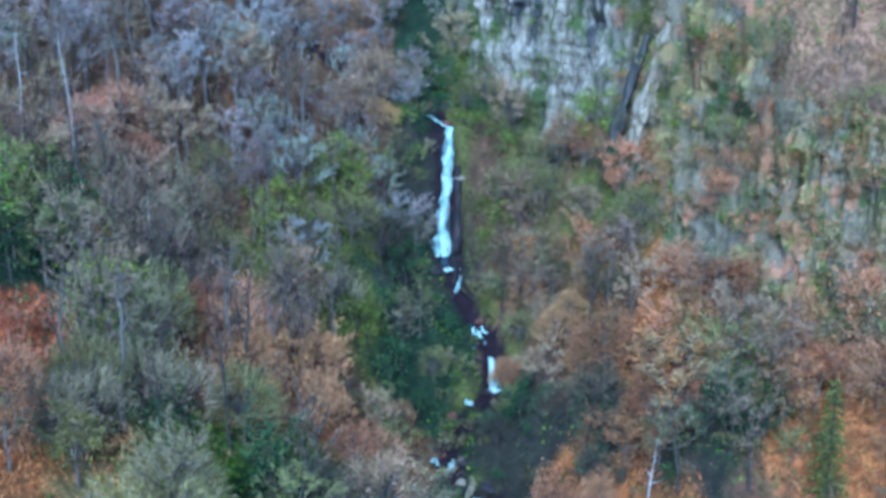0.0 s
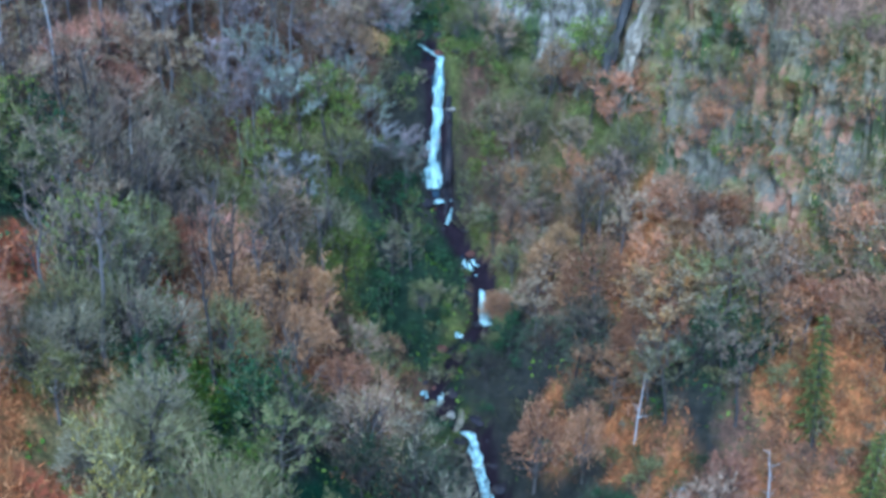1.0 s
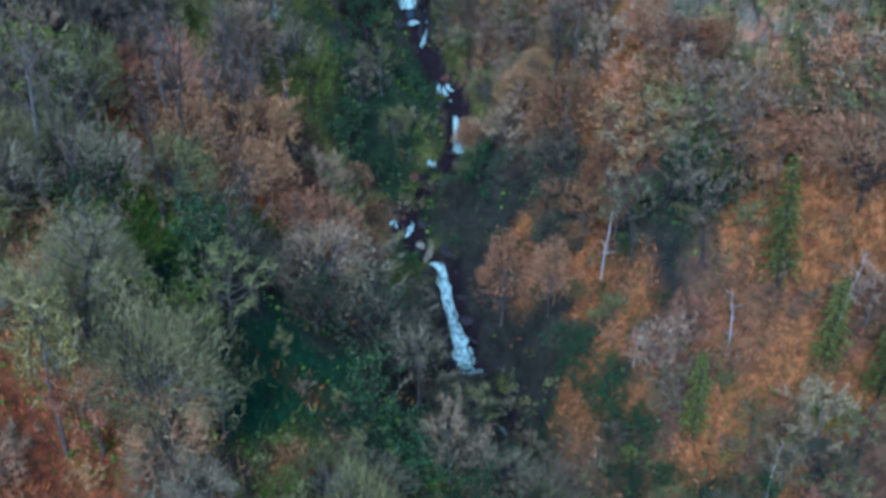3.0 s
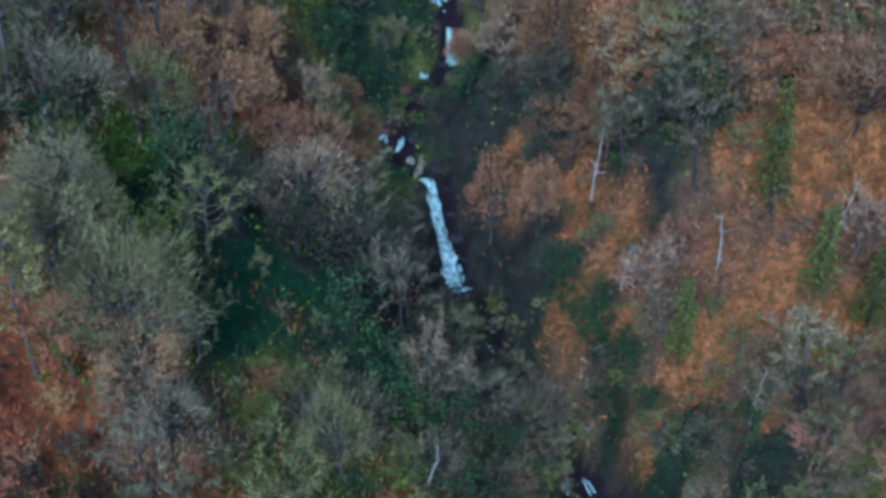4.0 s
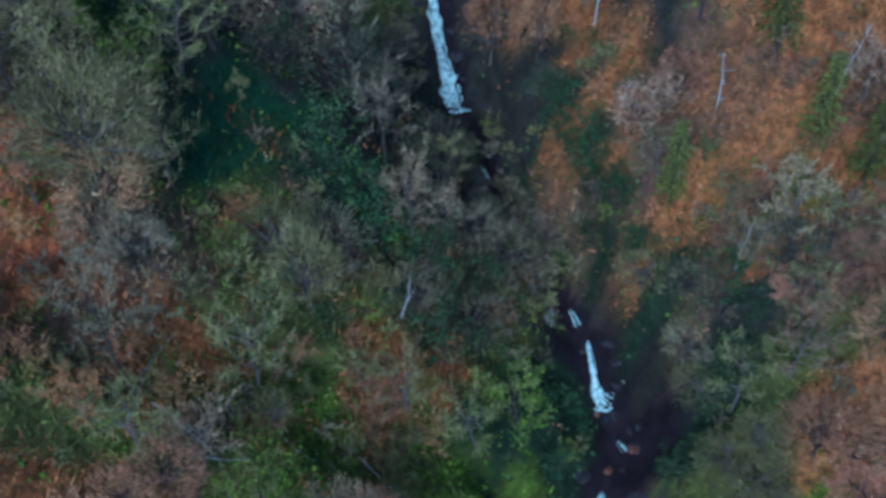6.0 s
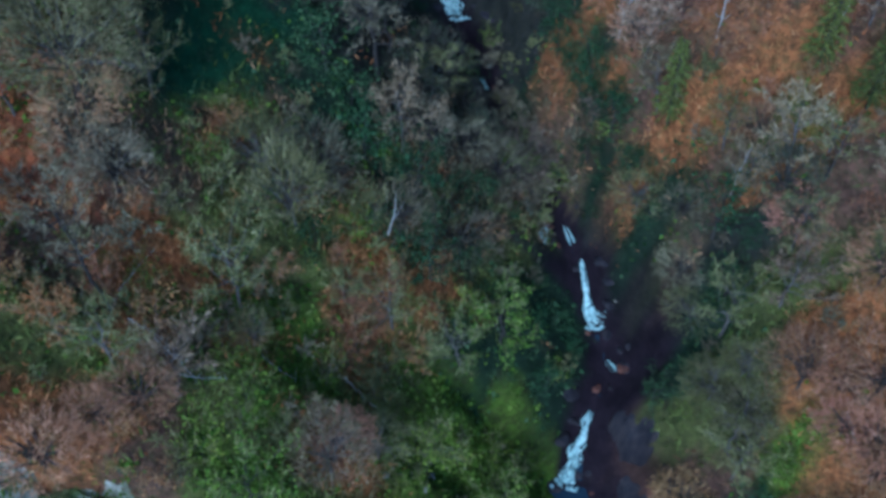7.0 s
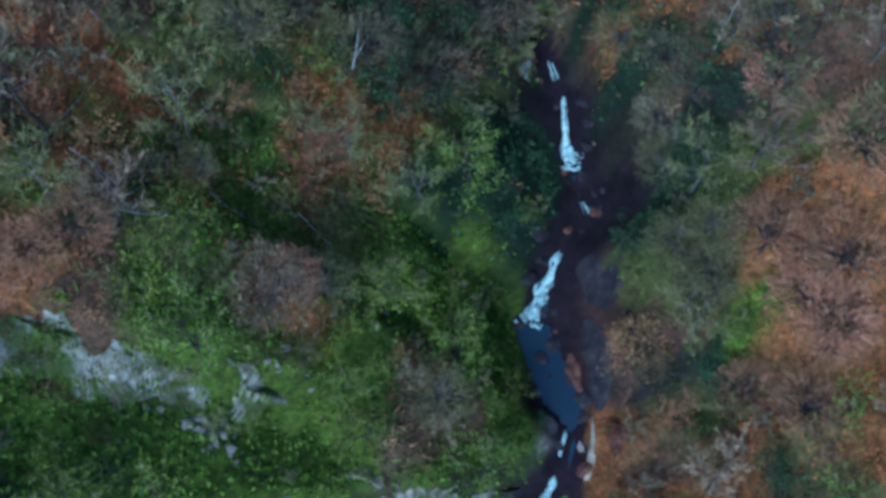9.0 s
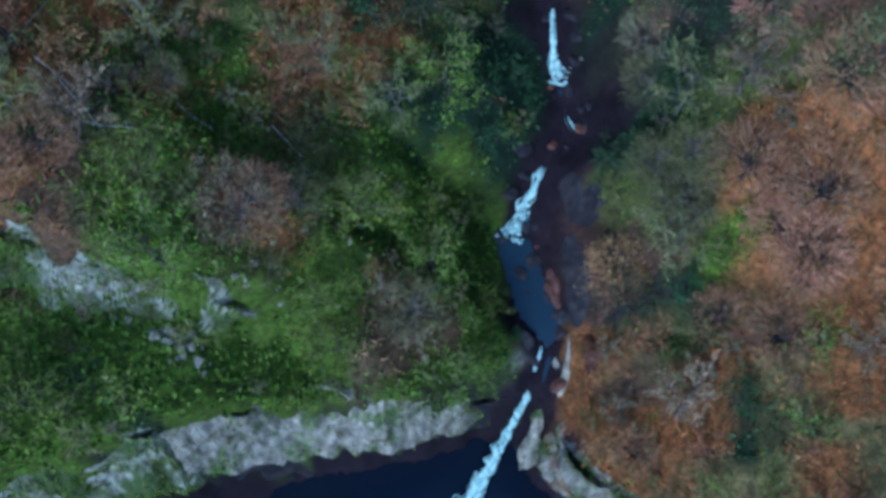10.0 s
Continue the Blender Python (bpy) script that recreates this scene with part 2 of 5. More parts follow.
SHADED_ROCK = rock_material("cleft_shade_rock", ((0.02, 0.02, 0.022), (0.05, 0.048, 0.045), (0.1, 0.095, 0.085), (0.2, 0.19, 0.165)), moss=0.6)
RED_ROCK = rock_material("red_rock", ((0.03, 0.016, 0.013), (0.08, 0.036, 0.026), (0.16, 0.068, 0.042), (0.22, 0.1, 0.06)), moss=0.75, rough=0.6)
WATER, DEEP_WATER, FOAM = water_material("stream_water", (0.022, 0.036, 0.052)), water_material("deep_water", (0.006, 0.009, 0.018)), foam_material()
BARK = bark_material("grey_bark", (0.05, 0.042, 0.036), (0.17, 0.15, 0.13))
PALE_BARK = bark_material("pale_bark", (0.3, 0.28, 0.25), (0.6, 0.57, 0.52))
DARK_BARK = bark_material("dark_bark", (0.02, 0.017, 0.015), (0.07, 0.058, 0.048))
TWIG_GREY = leaf_material("grey_twigs", (0.09, 0.074, 0.042), (0.21, 0.173, 0.1), (0.38, 0.325, 0.2))
TWIG_MAUVE = leaf_material("mauve_twigs", (0.09, 0.062, 0.042), (0.2, 0.142, 0.095), (0.35, 0.255, 0.175))
TWIG_OLIVE = leaf_material("mossy_twigs", (0.07, 0.067, 0.022), (0.165, 0.157, 0.055), (0.33, 0.305, 0.13))
TWIG_RUST = leaf_material("rust_twigs", (0.15, 0.078, 0.036), (0.32, 0.17, 0.08), (0.46, 0.275, 0.145))
TWIG_PALE = leaf_material("pale_lichen_twigs", (0.09, 0.073, 0.034), (0.205, 0.167, 0.078), (0.34, 0.285, 0.145))
TWIG_PINK = leaf_material("pinkish_tan_twigs", (0.21, 0.095, 0.05), (0.46, 0.215, 0.115), (0.64, 0.355, 0.215))
LEAF_ORANGE = leaf_material("orange_brown_leaves", (0.16, 0.075, 0.03), (0.34, 0.17, 0.07), (0.52, 0.3, 0.14))
# twigs of the gully woods, with the deep gully's shade put into the colour
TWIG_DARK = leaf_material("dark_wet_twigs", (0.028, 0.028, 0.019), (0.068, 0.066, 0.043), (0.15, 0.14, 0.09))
TWIG_TAN = leaf_material("tan_twigs", (0.115, 0.083, 0.048), (0.265, 0.19, 0.11), (0.44, 0.33, 0.2))
# twigs of the far slope, paler: distance haze put into their colour
FAR_GREY = leaf_material("haze_grey_twigs", (0.16, 0.15, 0.135), (0.27, 0.257, 0.235), (0.4, 0.38, 0.345))
FAR_MAUVE = leaf_material("haze_mauve_twigs", (0.17, 0.137, 0.127), (0.275, 0.222, 0.205), (0.39, 0.32, 0.295))
FAR_OLIVE = leaf_material("haze_olive_twigs", (0.12, 0.13, 0.095), (0.23, 0.24, 0.175), (0.38, 0.39, 0.29))
LEAF_RUST = leaf_material("rust_leaves", (0.11, 0.042, 0.016), (0.4, 0.145, 0.042), (0.64, 0.32, 0.12))
LEAF_RED = leaf_material("red_leaves", (0.19, 0.045, 0.015), (0.4, 0.1, 0.034), (0.52, 0.18, 0.07))
LEAF_BROWN = leaf_material("brown_leaves", (0.1, 0.054, 0.026), (0.22, 0.125, 0.058), (0.36, 0.22, 0.11))
LEAF_OLIVE = leaf_material("olive_leaves", (0.04, 0.05, 0.01), (0.1, 0.12, 0.02), (0.2, 0.21, 0.05))
LEAF_GREEN = leaf_material("moss_green_leaves", (0.055, 0.085, 0.007), (0.14, 0.205, 0.015), (0.27, 0.32, 0.04))
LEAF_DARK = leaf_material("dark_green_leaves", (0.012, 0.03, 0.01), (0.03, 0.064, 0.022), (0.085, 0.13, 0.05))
LEAF_STRAW = leaf_material("straw_grass", (0.12, 0.1, 0.04), (0.25, 0.21, 0.09), (0.4, 0.34, 0.18))
LEAF_YELLOW = leaf_material("yellow_leaves", (0.1, 0.085, 0.012), (0.2, 0.17, 0.02), (0.34, 0.28, 0.05))


# ---- mesh helpers ----
def mesh_object(name, verts, faces, mats, parent=None, label="", flat=True):
    me = bpy.data.meshes.new(name)
    verts = np.asarray(verts, float)
    me.from_pydata(verts.tolist(), [], [list(f) for f in faces])
    for m in (mats if isinstance(mats, (list, tuple)) else [mats]):
        me.materials.append(m)
    if not flat:
        me.polygons.foreach_set("use_smooth", [True] * len(me.polygons))
    me.update()
    ob = new(name, me)
    if parent:
        ob.parent = parent
    if label:
        ob["label"] = label
    return ob


class Pile:
    """Vertices and faces of one mesh, gathered."""

    def __init__(self):
        self.v, self.f, self.n = [], [], 0

    def add(self, v, f):
        self.v.append(np.asarray(v, float).reshape(-1, 3))
        self.f.extend((np.asarray(f, int) + self.n).tolist())
        self.n += len(self.v[-1])

    def make(self, name, mats, parent=None, label="", flat=True):
        return mesh_object(name, np.concatenate(self.v), self.f, mats, parent, label, flat)


def tube(path, radii, sides=5):
    path = np.asarray(path, float)
    n = len(path)
    tan = np.gradient(path, axis=0)
    tan /= np.linalg.norm(tan, axis=1)[:, None] + 1e-9
    ref = np.where(np.abs(tan[:, 2:3]) > 0.9, np.array([[1.0, 0, 0]]), np.array([[0, 0, 1.0]]))
    a = np.cross(tan, ref)
    a /= np.linalg.norm(a, axis=1)[:, None] + 1e-9
    c = np.cross(tan, a)
    ang = np.linspace(0, 2 * np.pi, sides, endpoint=False)
    v = path[:, None] + np.asarray(radii)[:, None, None] * (np.cos(ang)[None, :, None] * a[:, None] + np.sin(ang)[None, :, None] * c[:, None])
    f = [(i * sides + k, i * sides + (k + 1) % sides, (i + 1) * sides + (k + 1) % sides, (i + 1) * sides + k) for i in range(n - 1) for k in range(sides)]
    return v.reshape(-1, 3), f


def spikes(rng, base, way, length, width):
    """Twigs: one slim tapered blade each."""
    n = len(base)
    side = np.cross(way, rng.normal(size=(n, 3)))
    side /= np.linalg.norm(side, axis=1)[:, None] + 1e-9
    w = (np.asarray(width) * np.ones(n))[:, None]
    v = np.stack([base - side * w / 2, base + side * w / 2, base + way * (np.asarray(length) * np.ones(n))[:, None]], 1)
    return v.reshape(-1, 3), np.arange(3 * n).reshape(-1, 3)


def blades(rng, centre, size, up=0.4):
    """Leaves: one small four-cornered blade each, turned at random."""
    n = len(centre)
    a = rng.normal(size=(n, 3))
    a /= np.linalg.norm(a, axis=1)[:, None]
    b = np.cross(a, rng.normal(size=(n, 3)) + np.array([0, 0, up]))
    b /= np.linalg.norm(b, axis=1)[:, None] + 1e-9
    s = (np.asarray(size) * np.ones(n))[:, None]
    v = np.stack([centre - a * s * 0.6, centre + b * s * 0.36, centre + a * s * 0.6, centre - b * s * 0.36], 1)
    return v.reshape(-1, 3), np.arange(4 * n).reshape(-1, 4)


# ---- trees ----
def grow(rng, tall, spread, limbs, lift, bare_stem, sprays=5):
    """The wood of a broad-leaved tree, and the places and ways of its outer twigs."""
    wood = Pile()
    lean = rng.normal(size=2) * 0.04 * tall
    hs = np.linspace(0, 1, 7)
    stem = np.stack([lean[0] * hs ** 2 + rng.normal(size=7) * 0.012 * tall, lean[1] * hs ** 2 + rng.normal(size=7) * 0.012 * tall, hs * tall * 0.86], 1)
    stem[0] = (0, 0, -0.6)
    r0 = 0.018 * tall
    wood.add(*tube(stem, r0 * (1 - 0.85 * hs), 6))
    tips, ways = [], []
    for i in range(limbs):
        h = bare_stem + (1 - bare_stem) * (i + rng.random()) / limbs
        start = np.array([np.interp(h, hs, stem[:, k]) for k in range(3)])
        az = i * 2.4 + rng.normal() * 0.35
        reach = spread * (0.55 + 0.55 * rng.random()) * math.sqrt(max(0.12, 1 - ((h - bare_stem) / (1.08 - bare_stem)) ** 2.2))
        climb = lift * reach * (0.5 + rng.random() * 0.7) + 0.1 * tall * (1 - h)
        knots = 5 if tall > 6 else 3
        q = np.linspace(0, 1, knots)
        kink = np.cumsum(rng.normal(size=(knots, 3)) * 0.05 * reach, 0)
        kink -= kink[0]
        limb = start + np.stack([math.cos(az) * reach * q, math.sin(az) * reach * q, climb * q ** 1.4], 1) + kink
        wood.add(*tube(limb, r0 * 0.42 * (1 - h * 0.4) * (1 - 0.85 * q), 4 if tall > 6 else 3))
        for j in range(sprays):
            s = 0.3 + 0.7 * (j + rng.random()) / sprays
            p = np.array([np.interp(s, q, limb[:, k]) for k in range(3)])
            d = np.array([math.cos(az), math.sin(az), 0.35 + 0.5 * lift]) + rng.normal(size=3) * 0.65
            d[2] = abs(d[2]) * 0.9
            d /= np.linalg.norm(d)
            ln = reach * (0.28 + 0.3 * rng.random())
            end = p + d * ln + np.array([0, 0, 0.15 * ln])
            wood.add(*spikes(rng, np.array([p, p]), np.array([end - p, end - p]) / ln, ln, r0 * 0.3))
            for u in np.linspace(0.15, 1, 6):
                tips.append(p + (end - p) * u)
                ways.append(d)
    top = stem[-1]
    for _ in range(14):
        d = rng.normal(size=3) * 0.6 + np.array([0, 0, 1.0])
        d /= np.linalg.norm(d)
        tips.append(top + d * 0.04 * tall)
        ways.append(d)
    return wood, np.array(tips), np.array(ways)


def make_tree(name, label, seed, tall, spread, limbs, lift, bare_stem, bark, twig=None, twigs=0, leaf=None, leaves=0, leaf_size=0.3, twig_len=1.0, twig_w=0.11, category="tree"):
    rng = np.random.default_rng(seed)
    wood, tips, ways = grow(rng, tall, spread, limbs, lift, bare_stem, 2 if category == "shrub" or name == "sapling" else 4)
    thing = tagged(new(name), label, category)
    wood.make("trunk", bark, thing)
    crown, mats, cut = Pile(), [], 0
    if twigs:
        k = rng.integers(0, len(tips), twigs)
        way = ways[k] + rng.normal(size=(twigs, 3)) * 0.75
        way[:, 2] += 0.25
        way /= np.linalg.norm(way, axis=1)[:, None]
        crown.add(*spikes(rng, tips[k] + rng.normal(size=(twigs, 3)) * 0.16, way, twig_len * rng.uniform(0.5, 1.3, twigs), twig_w * rng.uniform(0.7, 1.4, twigs)))
        mats.append(twig)
        cut = twigs
    if leaves:
        leaves = int(leaves * 1.55)
        k = rng.integers(0, len(tips), leaves)
        keep = rng.random(len(tips)) > 0.15
        k = k[keep[k]]
        c = tips[k] + ways[k] * rng.uniform(0, 0.9, len(k))[:, None] + rng.normal(size=(len(k), 3)) * 0.42
        crown.add(*blades(rng, c, 0.68 * leaf_size * rng.uniform(0.6, 1.35, len(k))))
        mats.append(leaf)
    ob = crown.make("crown", mats, thing)
    if len(mats) == 2:
        ob.data.polygons.foreach_set("material_index", [0] * cut + [1] * (len(ob.data.polygons) - cut))
    return thing


def make_dome(name, label, seed, tall, wide, bark, twig, twigs, leaf=None, leaves=0, leaf_size=0.24, twig_len=0.9, twig_w=0.06):
    """A tree with a rounded crown: limbs that fan out to a lumpy shell of fine twigs."""
    rng = np.random.default_rng(seed)
    thing = tagged(new(name), label, "tree")
    heart = np.array([0, 0, 0.42 * tall])
    half = np.array([wide / 2, wide / 2, 0.56 * tall])

    def shell(count, low):
        d = rng.normal(size=(count, 3))
        d /= np.linalg.norm(d, axis=1)[:, None]
        d[:, 2] = np.where(d[:, 2] < low, -d[:, 2] * 0.9, d[:, 2])
        lump = 1 + 0.46 * fbm(d[:, 0] * 2.3 + seed, d[:, 1] * 2.3, d[:, 2] * 2.3, 3)
        return d, heart + d * half * lump[:, None]

    wood = Pile()
    wood.add(*tube([(0, 0, -0.6), (0.1, 0, 0.12 * tall), (0, 0.1, 0.25 * tall), (0, 0, 0.5 * tall)], [0.02 * tall, 0.017 * tall, 0.014 * tall, 0.006 * tall], 6))
    d, ends = shell(46, -0.2)
    for e in ends:
        q = np.linspace(0, 1, 5)[:, None]
        a = np.array([0, 0, tall * rng.uniform(0.16, 0.4)])
        wood.add(*tube(a + (e - a) * q * 0.94 + np.array([0, 0, 0.05 * tall]) * np.sin(q * np.pi) + rng.normal(size=(5, 3)) * 0.03 * wide * q, 0.0085 * tall * (1 - 0.85 * q[:, 0]), 3))
    wood.make("trunk", bark, thing)
    crown, mats = Pile(), [twig]
    d, p = shell(twigs, -0.15)
    clump = fbm(d[:, 0] * 5 + seed, d[:, 1] * 5, d[:, 2] * 5 + 9, 2)
    keep = rng.random(twigs) < 0.55 + 1.1 * clump
    d, p = d[keep], p[keep]
    n = len(d)
    p = heart + (p - heart) * rng.uniform(0.62, 1.0, n)[:, None]
    way = d + rng.normal(size=(n, 3)) * 0.42 + np.array([0, 0, 0.25])
    way /= np.linalg.norm(way, axis=1)[:, None]
    crown.add(*spikes(rng, p - way * 0.3, way, twig_len * rng.uniform(0.5, 1.4, n), twig_w * rng.uniform(0.6, 1.4, n)))
    if leaves:
        d, p = shell(leaves, -0.15)
        keep = rng.random(leaves) < 0.5 + 1.2 * fbm(d[:, 0] * 4 + seed, d[:, 1] * 4, d[:, 2] * 4 + 19, 2)
        p = heart + (p[keep] - heart) * rng.uniform(0.7, 1.03, int(keep.sum()))[:, None]
        crown.add(*blades(rng, p, leaf_size * rng.uniform(0.6, 1.3, len(p))))
        mats.append(leaf)
    ob = crown.make("crown", mats, thing)
    if leaves:
        ob.data.polygons.foreach_set("material_index", [0] * n + [1] * (len(ob.data.polygons) - n))
    return thing


def make_conifer(name, label, seed, tall, spread, bark, leaf):
    rng = np.random.default_rng(seed)
    thing = tagged(new(name), label, "tree")
    wood, pile = Pile(), Pile()
    wood.add(*tube([(0, 0, -0.6), (0, 0, tall * 0.5), (0.1, 0, tall)], [0.02 * tall, 0.012 * tall, 0.002 * tall], 6))
    whorls = 16
    for i in range(whorls):
        h = 0.14 + 0.84 * i / whorls
        for j in range(6):
            az = j * 1.05 + i * 0.5 + rng.normal() * 0.2
            reach = spread * (1 - h) ** 0.8 * rng.uniform(0.75, 1.15) + 0.2
            q = np.linspace(0, 1, 4)
            limb = np.stack([np.cos(az) * reach * q, np.sin(az) * reach * q, tall * h + reach * (0.1 * q - 0.35 * q * q)], 1)
            wood.add(*tube(limb, 0.004 * tall * (1 - 0.8 * q), 3))
            n = int(8 + 26 * (1 - h))
            u = rng.uniform(0.15, 1, n)
            c = np.stack([np.interp(u, q, limb[:, k]) for k in range(3)], 1)
            way = np.stack([np.cos(az) + rng.normal(size=n) * 0.7, np.sin(az) + rng.normal(size=n) * 0.7, -0.3 + rng.normal(size=n) * 0.3], 1)
            way /= np.linalg.norm(way, axis=1)[:, None]
            pile.add(*spikes(rng, c, way, rng.uniform(0.4, 0.9, n), 0.16))
    wood.make("trunk", bark, thing)
    pile.make("crown", leaf, thing)
    return thing


ON_SLOPE = "on the steep slope"
PROTO = {}


def proto(key, *things):
    PROTO[key] = list(things)


proto("bare", *[make_tree("bare_tree", "leafless grey tree with a twiggy crown " + ON_SLOPE, s, 14, 3.7, 14, 0.9, 0.46, DARK_BARK, TWIG_GREY, 650, twig_w=0.065) for s in (1, 2, 3)])
proto("mauve", *[make_tree("leafless_tree", "leafless tree with fine mauve-brown twigs " + ON_SLOPE, s, 14, 3.6, 14, 0.9, 0.46, DARK_BARK, TWIG_MAUVE, 700, twig_w=0.065) for s in (4, 5, 6)])
proto("mossy", *[make_tree("mossy_tree", "leafless tree with mossy olive twigs " + ON_SLOPE, s, 11, 4.6, 15, 0.7, 0.3, BARK, TWIG_OLIVE, 800, LEAF_OLIVE, 200, 0.3, twig_w=0.075) for s in (7, 8, 9)])
proto("rust", *[make_tree("rust_leaved_tree", "tree with rust-orange autumn leaves " + ON_SLOPE, s, 11, 4.2, 15, 0.75, 0.28, BARK, TWIG_RUST, 1100, LEAF_RUST, 600, 0.34) for s in (10, 11, 12)])
proto("brown", *[make_tree("brown_leaved_tree", "tree with thin brown autumn leaves " + ON_SLOPE, s, 11.5, 4.3, 15, 0.75, 0.3, BARK, TWIG_TAN, 850, LEAF_BROWN, 380, 0.3) for s in (13, 14, 15)])
proto("red", *[make_tree("red_leaved_tree", "small tree with red-orange autumn leaves " + ON_SLOPE, s, 9, 3.8, 14, 0.7, 0.24, BARK, TWIG_RUST, 800, LEAF_RED, 700, 0.34) for s in (16, 17)])
proto("green", *[make_tree("green_tree", "ivy-clad tree with moss-green foliage " + ON_SLOPE, s, 10, 4.0, 14, 0.65, 0.2, DARK_BARK, TWIG_OLIVE, 500, LEAF_GREEN, 1000, 0.36) for s in (18, 19)])
proto("dark", *[make_tree("evergreen_tree", "dark evergreen broad-leaved tree in the shaded gully", s, 10, 3.8, 14, 0.65, 0.16, DARK_BARK, None, 0, LEAF_DARK, 820, 0.44) for s in (20, 21)])
proto("yellow", make_tree("yellow_leaved_tree", "tree with the last yellow leaves " + ON_SLOPE, 22, 11, 4.0, 14, 0.8, 0.3, BARK, TWIG_OLIVE, 1000, LEAF_YELLOW, 800, 0.26))
proto("conifer", make_conifer("conifer", "slim dark olive conifer " + ON_SLOPE, 23, 14, 3.0, DARK_BARK, LEAF_OLIVE))
proto("shrub", *[make_tree("bare_shrub", "low leafless shrub with fanned grey-brown twigs", s, 4.0, 2.6, 11, 0.9, 0.06, BARK, TWIG_GREY, 420, None, 0, 0.3, 0.9, 0.09, "shrub") for s in (24, 25)])
proto("rustshrub", *[make_tree("rust_shrub", "low shrub with rust-coloured leaves", s, 4.0, 2.7, 11, 0.8, 0.06, BARK, TWIG_RUST, 300, LEAF_RUST, 140, 0.3, 0.8, 0.08, "shrub") for s in (26, 27)])
proto("greenshrub", *[make_tree("green_shrub", "low moss-green bush on the slope", s, 3.2, 2.6, 11, 0.7, 0.05, DARK_BARK, TWIG_OLIVE, 200, LEAF_GREEN, 190, 0.36, 0.8, 0.08, "shrub") for s in (28, 29)])
proto("darkshrub", *[make_tree("evergreen_shrub", "low dark green evergreen shrub in the gully", s, 3.6, 2.6, 11, 0.7, 0.05, DARK_BARK, None, 0, LEAF_DARK, 420, 0.34, 0.7, 0.05, "shrub") for s in (45, 46)])
proto("mossshrub", *[make_tree("mossy_shrub", "low leafless shrub with mossy olive twigs", s, 4.0, 2.6, 11, 0.9, 0.06, BARK, TWIG_OLIVE, 420, None, 0, 0.3, 0.9, 0.09, "shrub") for s in (41, 42)])
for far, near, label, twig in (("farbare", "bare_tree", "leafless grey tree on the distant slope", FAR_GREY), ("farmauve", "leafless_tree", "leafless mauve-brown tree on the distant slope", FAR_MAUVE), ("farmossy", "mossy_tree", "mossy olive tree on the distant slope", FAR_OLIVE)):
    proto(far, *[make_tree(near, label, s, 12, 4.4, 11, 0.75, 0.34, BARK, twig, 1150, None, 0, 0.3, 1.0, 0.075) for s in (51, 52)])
proto("sapling", *[make_tree("sapling", "slim leafless young tree standing in leaf litter", s, 9, 2.0, 8, 1.1, 0.42, DARK_BARK, TWIG_MAUVE, 170, None, 0, 0.3, 1.0, 0.06) for s in (61, 62, 63)])
proto("tandome", make_dome("leafy_thicket_tree", "rounded tree with tan-brown twigs and leaves on the mossy slope", 72, 8.5, 9.6, BARK, TWIG_TAN, 3200, LEAF_STRAW, 1500, 0.24))
proto("rustdome", *[make_dome("rounded_rust_tree", "small rounded tree with dense orange-brown twigs and leaves", s, 8.5, 8, BARK, TWIG_RUST, 2400, LEAF_ORANGE, 2600, 0.24) for s in (73, 74)])
proto("grand", make_dome("spreading_tree", "broad leafless tree with a rounded pale grey-green crown", 71, 14, 13, BARK, TWIG_PALE, 13000, LEAF_OLIVE, 1500, 0.2, 0.8, 0.07))
proto("pink", *[make_dome("tan_crowned_tree", "tree with fanned pinkish-tan twigs and last leaves " + ON_SLOPE, s, 9.5, 9, DARK_BARK, TWIG_PINK, 3000, LEAF_ORANGE, 800, 0.2, 1.0, 0.06) for s in (81, 82, 83)])
proto("greydome", *[make_dome("grey_crowned_tree", "leafless tree with fanned grey-tan twigs " + ON_SLOPE, s, 9.5, 9, DARK_BARK, TWIG_GREY, 3000, None, 0, 0.3, 1.1, 0.06) for s in (84, 85)])
proto("olivedome", *[make_dome("mossy_crowned_tree", "rounded leafless tree with mossy olive twigs " + ON_SLOPE, s, 9.5, 9, BARK, TWIG_OLIVE, 3000, LEAF_OLIVE, 250, 0.24, 1.0, 0.065) for s in (86, 87)])
proto("mauvedome", make_dome("mauve_crowned_tree", "rounded leafless tree with fine mauve-brown twigs beside the stream", 90, 9.5, 9, DARK_BARK, TWIG_MAUVE, 4200, None, 0, 0.3, 0.9, 0.05))
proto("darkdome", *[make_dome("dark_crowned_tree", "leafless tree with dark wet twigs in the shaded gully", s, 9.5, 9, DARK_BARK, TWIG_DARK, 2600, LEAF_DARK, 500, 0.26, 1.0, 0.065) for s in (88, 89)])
proto("stem", *[make_tree("slim_tree", "tall slim tree with a bare straight trunk " + ON_SLOPE, s, 17, 1.9, 8, 1.2, 0.55, bark, TWIG_MAUVE, 130, None, 0, 0.3, 1.0, 0.06) for s, bark in ((91, DARK_BARK), (92, DARK_BARK), (93, BARK))])
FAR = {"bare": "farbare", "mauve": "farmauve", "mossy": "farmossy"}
USED = set()


